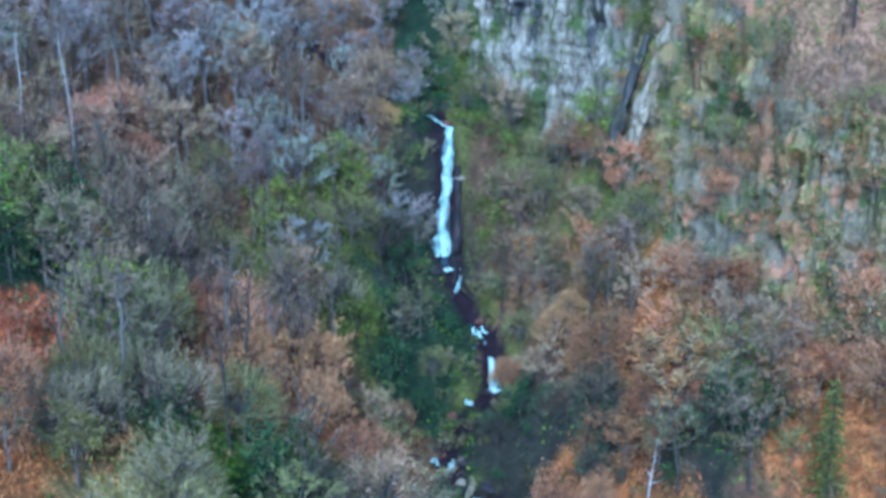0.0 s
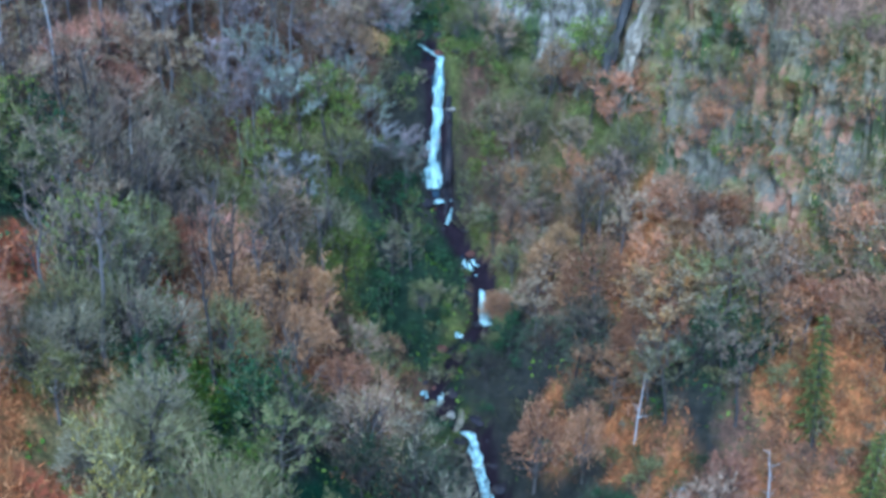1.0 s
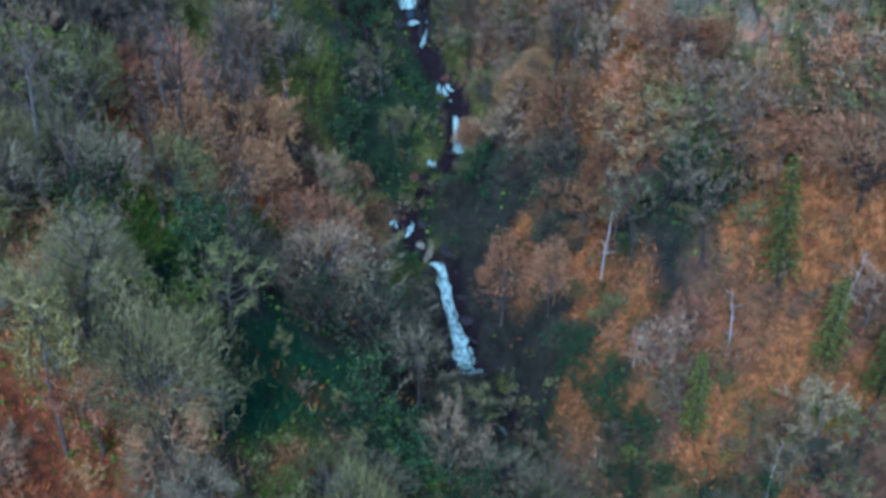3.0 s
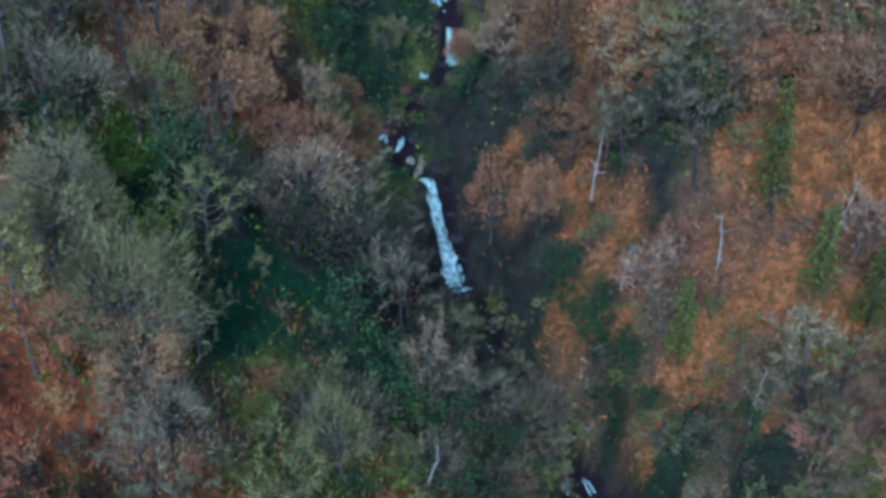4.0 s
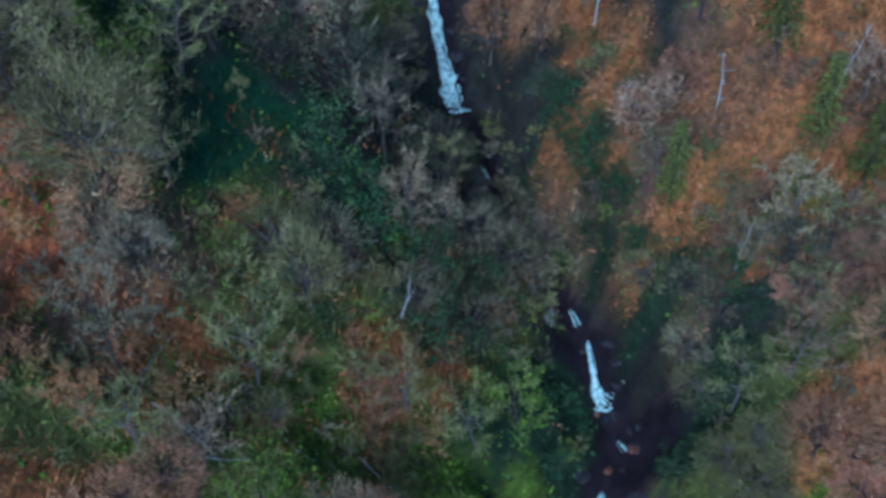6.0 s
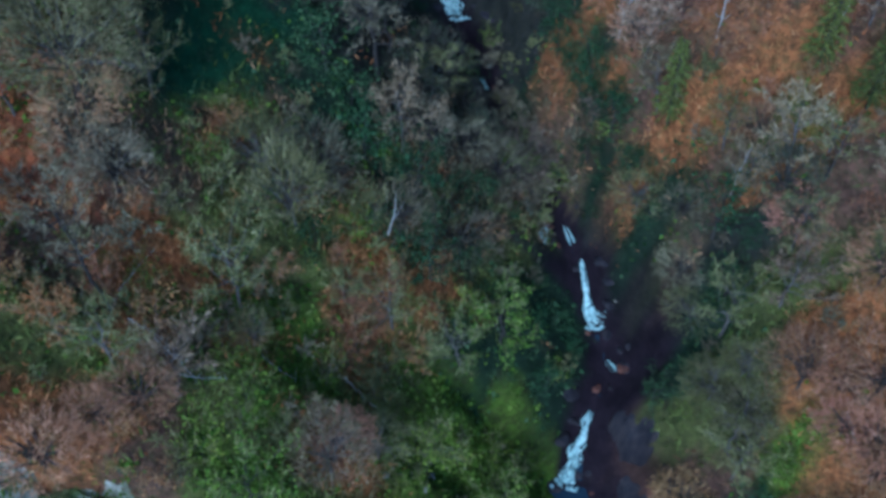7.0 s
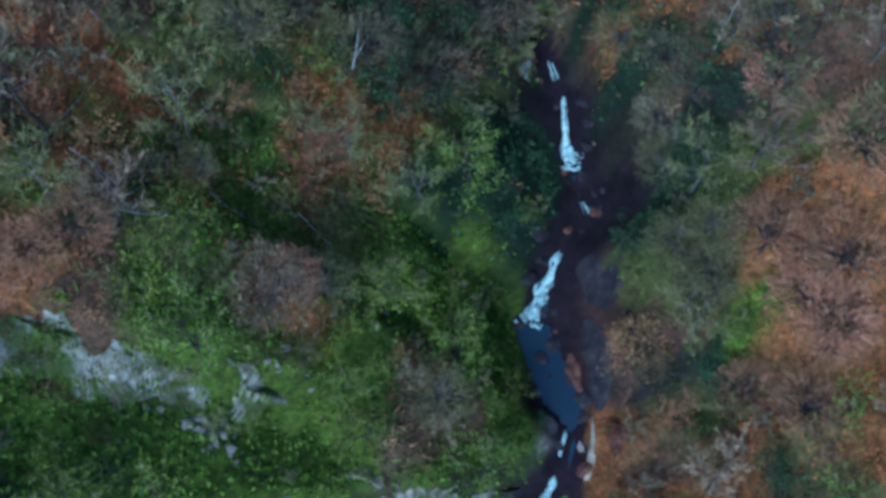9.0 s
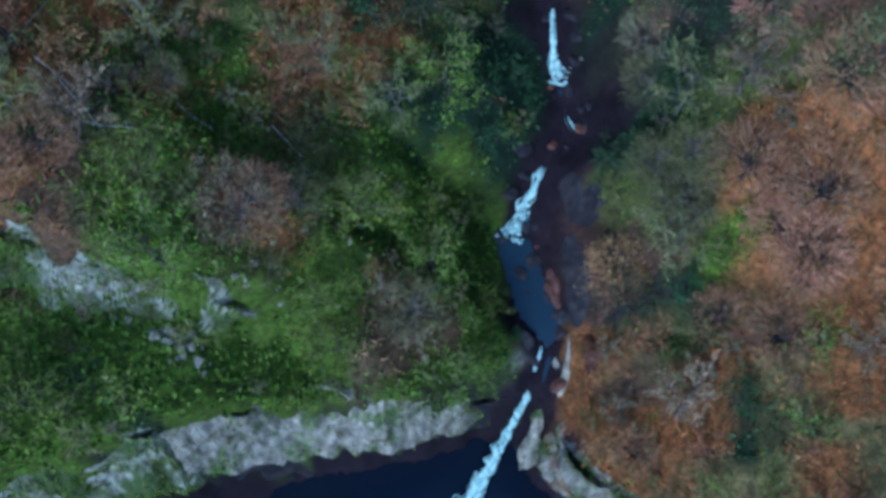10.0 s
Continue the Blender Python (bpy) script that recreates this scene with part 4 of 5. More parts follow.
def waterfall(label, path, widths, seed=0, foam=10, hug=True, group="falls of the stream"):
    """White water: an uneven torn sheet that follows the rock, with froth at its foot."""
    rng = np.random.default_rng(seed + 500)
    path, widths = np.asarray(path, float), np.asarray(widths, float)
    q = np.concatenate([[0], np.cumsum(np.linalg.norm(np.diff(path, axis=0), axis=1))])
    side = np.cross(path[-1] - path[0], (0, -1.0, 0.15))
    side /= np.linalg.norm(side)
    out = np.array([0, -1.0, 0.25])
    thing = tagged(new("waterfall"), label, "waterfall", group)
    thing.location = path[0]
    pile = Pile()
    small = q[-1] < 6
    for layer in range(4 if small else 2):
        n, m = max(12, int(q[-1] / 0.2)), max(9, int(widths.max() / 0.11))
        s = np.linspace(rng.uniform(0, 0.3) * q[-1], rng.uniform(0.7, 1.0) * q[-1], n) if small else np.linspace(0, q[-1], n)
        c = np.stack([np.interp(s, q, path[:, k]) for k in range(3)], 1)
        w = np.interp(s, q, widths)
        if small:
            c = c + side * (rng.uniform(-0.6, 0.6) * w)[:, None]
            w = w * 0.3
        soft = np.ones(7) / 7
        c = np.stack([np.convolve(np.pad(c[:, k], 3, "reflect", reflect_type="odd"), soft, "valid") for k in range(3)], 1)
        o = seed * 7.7 + layer * 3.1
        w = 1.25 * w * (1 + 0.55 * fbm(s / 1.6, 0 * s + o, 0 * s, 3)) * (0.72 if layer == 0 and not small else 1.0)
        c = c + side * (0.28 * w * fbm(s / 1.9, 0 * s + o + 40, 0 * s, 2))[:, None]
        if hug:
            c[:, 2] = np.maximum(c[:, 2], land(c[:, 0], c[:, 1] + 0.25) + 0.3)
        S, V = np.meshgrid(s, np.linspace(-1, 1, m), indexing="ij")
        W = w[:, None] + 0 * V
        grain = fbm(V * W / 0.5 + o, S / 2.4, 0 * S + o, 4)
        lift = 0.1 + 0.3 * (1 - V * V) * np.minimum(1, W) + 0.3 * grain + (0.14 if layer == 0 else 0)
        pts = c[:, None, :] + side * (V * W / 2)[..., None] + out * lift[..., None] - path[0]
        ragged = fbm(V * W / 0.3 + o, S / 1.3, 0 * S + o + 9, 4)
        solid = ragged * 1.3 + (0.42 if layer == 0 else 0.12) + 0.1 * small - 0.75 * np.abs(V) ** 3 - 0.5 * np.clip(1 - S / 0.5, 0, 1) > 0
        f = [(j * m + i, j * m + i + 1, (j + 1) * m + i + 1, (j + 1) * m + i) for j in range(n - 1) for i in range(m - 1) if solid[j, i]]
        pile.add(pts.reshape(-1, 3), f)
    tagged(pile.make("white_water", FOAM, thing, flat=False), kind="stuff")
    if foam:
        bits = Pile()
        for i in range(foam * 3):
            c = path[-1] - path[0] + side * rng.normal() * widths[-1] * 0.4 + np.array([0, rng.uniform(-1.4, 0.3) * min(1.2, widths[-1] * 0.4), 0.12])
            ang = np.linspace(0, 2 * np.pi, 7, endpoint=False)
            r = rng.uniform(0.08, 0.34) * min(1.6, widths[-1] * 0.5)
            ring = np.stack([np.cos(ang) * r * rng.uniform(0.5, 1.4, 7), np.sin(ang) * r * rng.uniform(0.4, 1.0, 7), np.zeros(7)], 1)
            v = np.concatenate([ring + c, ring * 0.55 + c + (0, 0, 0.3 * r), [c + (0, 0, 0.42 * r)]])
            f3 = [(k, (k + 1) % 7, 7 + (k + 1) % 7, 7 + k) for k in range(7)]
            bits.add(v, f3)
            bits.f.extend([[bits.n - 15 + 7 + k, bits.n - 15 + 7 + (k + 1) % 7, bits.n - 1] for k in range(7)])
        tagged(bits.make("foam", FOAM, thing, "frothing white foam"), kind="stuff")
    return thing


def drop(x0, y0, z0, x1, y1, z1, throw=0.0, n=6):
    q = np.linspace(0, 1, n)
    return np.stack([x0 + (x1 - x0) * q, y0 + (y1 - y0) * q ** (0.7 if throw else 1), z0 + (z1 - z0) * q ** (1.3 if throw else 1)], 1)


TALL = "tall white waterfall dropping down dark wet rock"
SMALL = "small white cascade over dark rocks"
waterfall(TALL, [(-3, 200, 96.1), (-0.6, 196, 95.6), (0.9, 193.5, 94.6), (0.9, 191.5, 90), (0.3, 190.2, 84), (0.0, 189.2, 78), (-0.2, 188.2, 72.2)], [0.6, 0.7, 1.0, 1.7, 1.5, 1.8, 3.6], 1, 18)
waterfall(SMALL, [(-25.6, 215.2, 106.3), (-25.3, 213.8, 103.6), (-24.2, 212, 100.6)], [0.4, 0.6, 0.9], 2, 4)
waterfall(SMALL, [(-12.5, 208, 98.1), (-9, 207, 97.5), (-5, 202, 96.3)], [0.5, 0.7, 0.8], 3, 0)
waterfall(SMALL, drop(3.2, 186.5, 69.5, 2.6, 185.2, 66.2), np.linspace(0.8, 1.4, 6), 4, 4)
waterfall(SMALL, drop(5.6, 181.5, 65.5, 6.6, 179.8, 62.6), np.linspace(1.0, 2.0, 6), 5, 4)
waterfall(SMALL, drop(8.0, 176.5, 61.6, 9.0, 173, 55.6, 1), np.linspace(0.6, 2.3, 6), 6, 6)
waterfall(SMALL, drop(4.4, 171.3, 55.5, 4.6, 170.6, 53.2), np.linspace(0.9, 1.3, 6), 7, 3)
waterfall(SMALL, drop(-0.6, 160.9, 51.2, -0.8, 159.7, 48.2), np.linspace(0.8, 1.6, 6), 8, 4)
waterfall(SMALL, drop(1.6, 160.9, 51.6, 1.2, 159.5, 48.0), np.linspace(0.8, 1.1, 6), 9, 4)
waterfall(TALL, [(4.6, 155.6, 47.8), (6.4, 154.6, 47.3), (6.9, 152.9, 45.2), (7.6, 151.2, 42.6), (8.5, 149.4, 40), (9.0, 147.9, 38.8), (10.1, 144.9, 35.6)], [0.8, 1.0, 1.3, 1.9, 1.4, 2.8, 5.6], 10, 26)
waterfall(SMALL, drop(15.4, 137.5, 32.6, 16.8, 135.4, 31.2), np.linspace(0.5, 0.9, 6), 11, 0)
waterfall(SMALL, drop(23.5, 120.0, 28.6, 24.2, 117.5, 25.8), np.linspace(0.8, 1.3, 6), 12, 3)
waterfall(SMALL, drop(27.0, 117.5, 27, 26.2, 114.2, 23.5), np.linspace(0.7, 1.5, 6), 13, 4)
waterfall(SMALL, drop(29.4, 119.2, 25.2, 31, 116.8, 23.2), np.linspace(0.6, 0.9, 6), 14, 0)
waterfall(SMALL, drop(32.3, 115.0, 23.2, 34.9, 108.6, 18.0, 1), [0.6, 0.7, 0.8, 1.1, 2.1, 2.6], 15, 8)
waterfall(SMALL, drop(37.2, 104.6, 15.4, 38.8, 102.4, 14.4), np.linspace(0.6, 1.0, 6), 16, 0)
waterfall("white waterfall sliding down wet rock into a pool", drop(36, 97.9, 12.8, 33.9, 90.6, 5.0, 1), [0.9, 1.0, 1.3, 1.7, 2.2, 2.6], 17, 12)
waterfall("narrow white waterfall plunging over the rim of a cliff", [(41.6, 76.5, 4.0), (41.4, 73.9, 3.5), (41.4, 71.5, 2.4), (41.3, 69.8, 0.2), (40.6, 67.4, -6), (39.6, 64.6, -14), (38.5, 61.4, -24), (37.5, 58.9, -31), (36.6, 56.4, -34.6)], [0.5, 0.6, 0.7, 0.8, 1.3, 1.7, 2.2, 2.8, 4.0], 18, 14, hug=False)
rib("rock_lip", "pale worn rock beside the lip of the lowest fall", (43.7, 63.6, -13), (44.2, 75.4, 3.6), 1.0, PALE_ROCK, 21.3)
rib("rock_lip_left", "pale rock edge beside the pool above the fall", (32.2, 96.6, 13.4), (31.2, 92.2, 8.6), 0.4, OCHRE_ROCK, 29.3)
rib("rock_knob", "tan mossy rock between two cascades", (4.6, 156.6, 47.6), (4.9, 157.6, 50.8), 0.8, OCHRE_ROCK, 31.3)


def apron(name, label, path, widths, mat, proud, seed):
    """A smooth shelf of rock lying on the bank along a path, rounded across and worn uneven."""
    path = np.asarray(path, float)
    q = np.linspace(0, 1, 34)
    k = np.linspace(0, 1, len(path))
    c = np.stack([np.interp(q, k, path[:, i]) for i in (0, 1)], 1)
    soft_c = np.stack([np.convolve(np.pad(c[:, i], 4, "edge"), np.ones(9) / 9, "valid") for i in (0, 1)], 1)
    d = np.gradient(soft_c, axis=0)
    d /= np.linalg.norm(d, axis=1)[:, None] + 1e-9
    w = np.interp(q, k, widths) * np.sin(np.pi * np.clip(q, 0.02, 0.98)) ** 0.35 * (1 + 0.5 * fbm(q * 6, 0 * q + seed, 0 * q, 3))
    u = np.linspace(-1, 1, 15)
    X = soft_c[:, None, 0] - d[:, None, 1] * u * w[:, None] / 2
    Y = soft_c[:, None, 1] + d[:, None, 0] * u * w[:, None] / 2
    lift = proud * (1 - np.abs(u) ** 3)[None] * np.sin(np.pi * q)[:, None] ** 0.4 - 0.25 * (np.abs(u)[None] > 0.95)
    Z = land(X, Y).reshape(X.shape) + lift * (1 + 1.0 * fbm(X / 1.2, Y / 1.2, seed + 0 * X, 3)) + 0.3 * fbm(X / 0.8, Y / 0.8, seed + 3 + 0 * X, 3)
    n, m = X.shape
    f = [(j * m + i, j * m + i + 1, (j + 1) * m + i + 1, (j + 1) * m + i) for j in range(n - 1) for i in range(m - 1)]
    return tagged(mesh_object(name, np.stack([X, Y, Z], -1).reshape(-1, 3), f, mat, flat=False), label, "rock", "slabs beside the pool")


RED_SLAB, WET_SHADE_SLAB = "smooth reddish-brown rock shelf beside the pool", "dark wet rock shelf beside the pool"
apron("rock_shelf", WET_SHADE_SLAB, [(38.5, 96.5), (41.5, 94.5), (44.5, 92)], (3, 4, 3), WET_SHADE_ROCK, 0.6, 1.5)
apron("rock_shelf", WET_SHADE_SLAB, [(41, 91.5), (43.5, 87.5), (45, 83), (45.6, 79.5)], (3, 3.4, 3, 2), WET_SHADE_ROCK, 0.5, 2.5)
apron("rock_shelf", RED_SLAB, [(44, 90), (46.4, 87), (48.2, 83.5), (48.2, 80)], (1.2, 2.2, 2.2, 1.4), RED_ROCK, 0.9, 3.5)
apron("rock_shelf", RED_SLAB, [(40, 87), (41.2, 84.3), (42.8, 81.5)], (1.4, 2.4, 1.2), RED_ROCK, 0.45, 4.5)
# this dark strip stands in for the shaded crevice beside the red shelf
apron("rock_shelf", WET_SHADE_SLAB, [(45.6, 91.4), (48.6, 87.5), (50.2, 83), (50, 79.5)], (1.2, 1.5, 1.6, 1.2), WET_SHADE_ROCK, 0.5, 5.5)
apron("rock_shelf", RED_SLAB, [(47, 79.5), (48.2, 76.5), (48.5, 73.5)], (1.8, 2.4, 1.2), RED_ROCK, 0.5, 6.5)
apron("rock_shelf", "pale worn rock edge beside the pool outlet", [(44.6, 79.4), (45.4, 76), (45.6, 72.5), (45.4, 69.5)], (0.5, 0.9, 1.2, 1.0), OCHRE_ROCK, 0.4, 7.5)


# ---- boulders in the stream ----
def boulder_mesh(seed, mat):
    bm = bmesh.new()
    bmesh.ops.create_icosphere(bm, subdivisions=2, radius=1.0)
    v = np.array([q.co for q in bm.verts])
    k = 1 + 0.45 * fbm(v[:, 0] * 1.1 + seed * 3, v[:, 1] * 1.1, v[:, 2] * 1.1, 3) + 0.15 * fbm(v[:, 0] * 3, v[:, 1] * 3 + seed, v[:, 2] * 3, 2)
    for q, f in zip(bm.verts, k):
        q.co = q.co * float(f)
        q.co.z *= 0.5
    me = bpy.data.meshes.new("boulder")
    bm.to_mesh(me)
    bm.free()
    me.materials.append(mat)
    return me


rock_meshes = [boulder_mesh(i, m) for i, m in enumerate((WET_SHADE_ROCK, WET_SHADE_ROCK, WET_SHADE_ROCK, RED_ROCK, PALE_ROCK))]
for y in np.arange(72, 214, 2.2):
    for _ in range(2):
        x = float(stream_x(y)) + random.choice((-1, 1)) * random.uniform(0.7, 3.6)
        me = random.choices(rock_meshes, (4, 4, 4, 3, 0.5))[0]
        r = random.choice((0.35, 0.45, 0.6, 0.8, 1.1))
        ob = tagged(new("boulder", me), "dark wet boulder beside the stream" if me in rock_meshes[:3] else "weathered boulder beside the stream", "rock", "boulders of the stream")
        ob.matrix_basis = Matrix.LocRotScale((x, y, height(x, y) - 0.05 * r), Euler((random.uniform(-0.4, 0.4), random.uniform(-0.4, 0.4), random.uniform(0, 6))), (r * random.uniform(0.8, 1.4), r, r * random.uniform(0.7, 1.1)))


for ax, ay, bx, by, count in ((9, 66, 13.5, 69.5, 10), (14, 75, 22, 83, 14), (-12, 61, 6, 59, 22), (0, 61, 7, 57, 34)):
    for i in range(count):
        u, r = random.random(), random.choice((0.16, 0.22, 0.3, 0.5))
        x, y = ax + (bx - ax) * u + random.gauss(0, 0.9), ay + (by - ay) * u + random.gauss(0, 0.7)
        ob = tagged(new("outcrop", rock_meshes[4]), "small pale limestone outcrop in the mossy bank", "rock", "outcrops of the mossy bank")
        ob.matrix_basis = Matrix.LocRotScale((x, y, height(x, y)), Euler((random.uniform(-0.4, 0.4), random.uniform(-0.4, 0.4), random.uniform(0, 6))), (r * random.uniform(1, 2), r, r * random.uniform(0.7, 1.1)))


# ---- trees over the slopes ----
MIX = {"M": {"": 0.4, "farmauve": 3, "farbare": 1.6, "farmossy": 0.8, "stem": 0.7, "brown": 0.8}, "G": {"": 0.5, "greydome": 2, "bare": 1.2, "olivedome": 0.8, "mauve": 0.9, "stem": 0.6},
       "O": {"": 0.3, "olivedome": 2, "mossy": 1.6, "brown": 0.6, "greydome": 0.3, "green": 0.9, "dark": 0.5}, "B": {"": 0.6, "brown": 1.8, "pink": 0.9, "mauve": 1.5, "mossy": 0.5, "rustdome": 0.5, "stem": 0.4},
       "o": {"": 1.4, "olivedome": 0.8, "mossy": 0.8, "brown": 1, "pink": 0.7, "mossshrub": 1, "rustshrub": 1, "sapling": 1},
       "R": {"": 1.6, "rustdome": 1.6, "rust": 1.2, "pink": 1.0, "brown": 0.6, "sapling": 1.2}, "r": {"": 4, "red": 1, "rustshrub": 1.5, "sapling": 2},
       "E": {"": 1.6, "greenshrub": 2.4, "green": 0.9, "mossshrub": 0.7, "mossy": 0.5}, "D": {"dark": 2, "green": 0.5, "mossy": 0.8, "darkshrub": 1, "olivedome": 0.4, "bare": 0.4},
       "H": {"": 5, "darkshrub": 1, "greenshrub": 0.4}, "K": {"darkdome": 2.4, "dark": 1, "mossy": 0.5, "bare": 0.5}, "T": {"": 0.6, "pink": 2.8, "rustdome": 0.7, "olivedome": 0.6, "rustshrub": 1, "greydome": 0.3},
       "P": {"": 3, "greydome": 0.6, "bare": 0.4, "mossshrub": 1}, "Y": {"": 2, "yellow": 0.5, "greenshrub": 2, "rustshrub": 1.4, "shrub": 1}, "W": {"": 1.5, "darkdome": 0.9, "darkshrub": 1}, "S": {"": 3, "mossshrub": 1, "greenshrub": 0.6}, "U": {"": 1}}


def mix_at(x, y):
    """Which kinds grow at a place, with their shares."""
    c = letter(x, y)
    if x > 26 and y > 150 and float(behind(CLIFF, np.array([x]), np.array([y]))[0]) > 3:
        return {"": 1.2, "pink": 2.4, "sapling": 2, "rustdome": 0.8, "mauve": 0.6}
    if y < 92 and x < -6 and c in "OGRBr":
        return {"": 2, "rustshrub": 3, "red": 0.6, "shrub": 0.8, "greenshrub": 1 if c == "O" else 0.3, "pink": 1.2}
    if c == "W" and y < 114:
        return {"": 1}
    if y < 82 and c in "ORBGTK":
        return {"": 1.4, "rustshrub": 3 if c in "RB" else 1, "shrub": 2, "mossshrub": 2 if c in "OK" else 0.7, "pink": 0.5, "olivedome": 0.4, "brown": 0.4}
    if c in "RB" and x > 20 and 100 < y < 124:
        return {"": 1.0, "olivedome": 0.7, "mossy": 0.5, "brown": 1.2, "pink": 0.9, "rust": 0.8, "rustshrub": 1.6, "mossshrub": 0.8, "greenshrub": 0.6}
    if c == "R" and x > 34 and 128 < y < 147:
        return {"": 5, "rustshrub": 2.4, "sapling": 1.5, "rust": 0.5, "mossshrub": 0.5}
    if c == "R" and x > 20 and 100 < y < 146:
        return {"": 2.4, "rustshrub": 2.8, "rust": 0.8, "rustdome": 0.6, "pink": 0.5, "sapling": 1.5, "brown": 0.8, "greenshrub": 0.6, "mossshrub": 1.2, "shrub": 1}
    if x > 10 and y > 145 and c in "RBo":
        return {"": 0.5, "rustdome": 3 if c == "R" else 1.6, "rust": 2, "brown": 1.6, "pink": 0.4, "olivedome": 0.4 if c == "R" else 1.0, "mauve": 0.5, "sapling": 0.5}
    if c == "R" and x < 0 and y > 114:
        return {"": 1.4, "rustdome": 2.4, "pink": 2.0, "rust": 1.2, "sapling": 0.8}
    if y < 108 and -6 < x < 34 and c in "OGRB":
        return {"": 1.2, "rustshrub": 3.0 if c in "RB" else 1.8, "greenshrub": 1.6, "darkshrub": 1.8, "mossshrub": 1.0, "olivedome": 0.4, "brown": 0.5, "mossy": 0.4, "greydome": 0.5 if c == "G" else 0}
    if y < 114 and x < 24 and c in "OGRB":
        return {"": 0.9, "olivedome": 0.6, "mossy": 0.6, "brown": 0.7, "greydome": 1.2 if c == "G" else 0.2, "bare": 0.3, "pink": 0.9 if c in "RB" else 0.2, "rustshrub": 2.8 if c in "RB" else 1.4, "greenshrub": 1.0, "mossshrub": 1, "rust": 0.7 if c in "RB" else 0.1}
    return MIX[c]


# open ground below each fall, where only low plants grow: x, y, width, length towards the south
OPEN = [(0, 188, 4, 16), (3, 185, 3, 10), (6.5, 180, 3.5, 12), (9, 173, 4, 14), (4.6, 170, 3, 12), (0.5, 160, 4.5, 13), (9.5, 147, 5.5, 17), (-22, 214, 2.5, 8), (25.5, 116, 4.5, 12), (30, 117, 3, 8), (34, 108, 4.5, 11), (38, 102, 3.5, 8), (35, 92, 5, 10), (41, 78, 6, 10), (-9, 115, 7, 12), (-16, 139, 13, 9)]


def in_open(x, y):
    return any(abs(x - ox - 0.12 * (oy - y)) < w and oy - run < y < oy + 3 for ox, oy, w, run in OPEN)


def scatter(space, x0, x1, y0, y1):
    spots = []
    for j in range(int((y1 - y0) / (space * 0.85))):
        for i in range(int((x1 - x0) / space)):
            spots.append((x0 + space * (i + 0.5 * (j % 2)) + random.uniform(-0.36, 0.36) * space, y0 + space * 0.85 * j + random.uniform(-0.34, 0.34) * space))
    return np.array(spots)


spots = scatter(5.2, -84, 86, 38, 228)
off = spots[:, 0] - stream_x(spots[:, 1])
cliff_b = behind(CLIFF, spots[:, 0], spots[:, 1])
ledge_b = np.interp(spots[:, 0], LEDGE[:, 0], LEDGE[:, 1]) - spots[:, 1]
rim_b = np.interp(spots[:, 0], RIM[:, 0], RIM[:, 1]) - spots[:, 1]
ok = (np.abs(off) > 4.0) & ((cliff_b < -1.5) | (cliff_b > 5)) & (rim_b < -1.5) & (cliff_b < 40)
ok &= ~((spots[:, 0] > 20) & (cliff_b > 26)) & ~((cliff_b > 5) & (spots[:, 0] < 30))
ok &= (spots[:, 0] > -0.42 * spots[:, 1] - 2) & ~((np.abs(ledge_b) < 2.5) & (spots[:, 0] < 12))
zs = land(spots[:, 0], spots[:, 1])
LOW = {"shrub", "greenshrub", "rustshrub"}
for (x, y), good, z, o in zip(spots, ok, zs, off):
    if not good:
        continue
    m = mix_at(x, y)
    key = random.choices(list(m), list(m.values()))[0]
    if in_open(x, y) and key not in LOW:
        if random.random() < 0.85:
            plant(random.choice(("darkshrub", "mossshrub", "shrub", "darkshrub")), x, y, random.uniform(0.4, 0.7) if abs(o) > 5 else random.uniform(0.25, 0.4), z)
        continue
    if not key:
        continue
    size = random.uniform(0.75, 1.15)
    if key not in LOW and key not in ("sapling", "stem"):
        if o < -22 and y > 84:
            size *= 1.12
        if abs(o) < 10:
            size *= 0.66
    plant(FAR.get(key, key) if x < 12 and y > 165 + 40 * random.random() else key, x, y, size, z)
low = np.concatenate([scatter(3.1, -30, 84, 38, 118), scatter(3.0, -12, 40, 118, 206), scatter(3.2, 24, 70, 118, 150)])
lo = low[:, 0] - stream_x(low[:, 1])
lz = land(low[:, 0], low[:, 1])
for (x, y), z, o in zip(low, lz, lo):
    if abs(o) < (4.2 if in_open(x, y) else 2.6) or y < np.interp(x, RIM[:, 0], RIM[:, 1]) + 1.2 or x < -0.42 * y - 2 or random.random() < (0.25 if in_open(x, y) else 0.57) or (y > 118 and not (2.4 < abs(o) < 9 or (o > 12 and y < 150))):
        continue
    sh = cover_shares([x], [y])
    if sh["wet"][0] + sh["mud"][0] + sh["grass"][0] > 0.3:
        continue
    w = {"greenshrub": sh["green"][0] + 0.3 * sh["olive"][0], "rustshrub": sh["rust"][0] + sh["red"][0] + 0.5 * sh["russet"][0], "shrub": 0.2 + 0.5 * sh["brown"][0], "mossshrub": 0.25 + sh["olive"][0] + 0.8 * sh["shade"][0], "darkshrub": 1.6 * sh["dark"][0] + 0.9 * sh["shade"][0]}
    plant(random.choices(list(w), list(w.values()))[0], x, y, random.uniform(0.35, 0.8), z)


# evergreens along the eastern bank, below the rust-coloured spur
for i in range(18):
    u = (i + random.random()) / 18
    plant(random.choice(("dark", "darkshrub", "dark", "greenshrub")), 24.5 + 13 * u + random.gauss(0, 0.8), 137 - 20 * u + random.gauss(0, 0.8), random.uniform(0.45, 0.7))


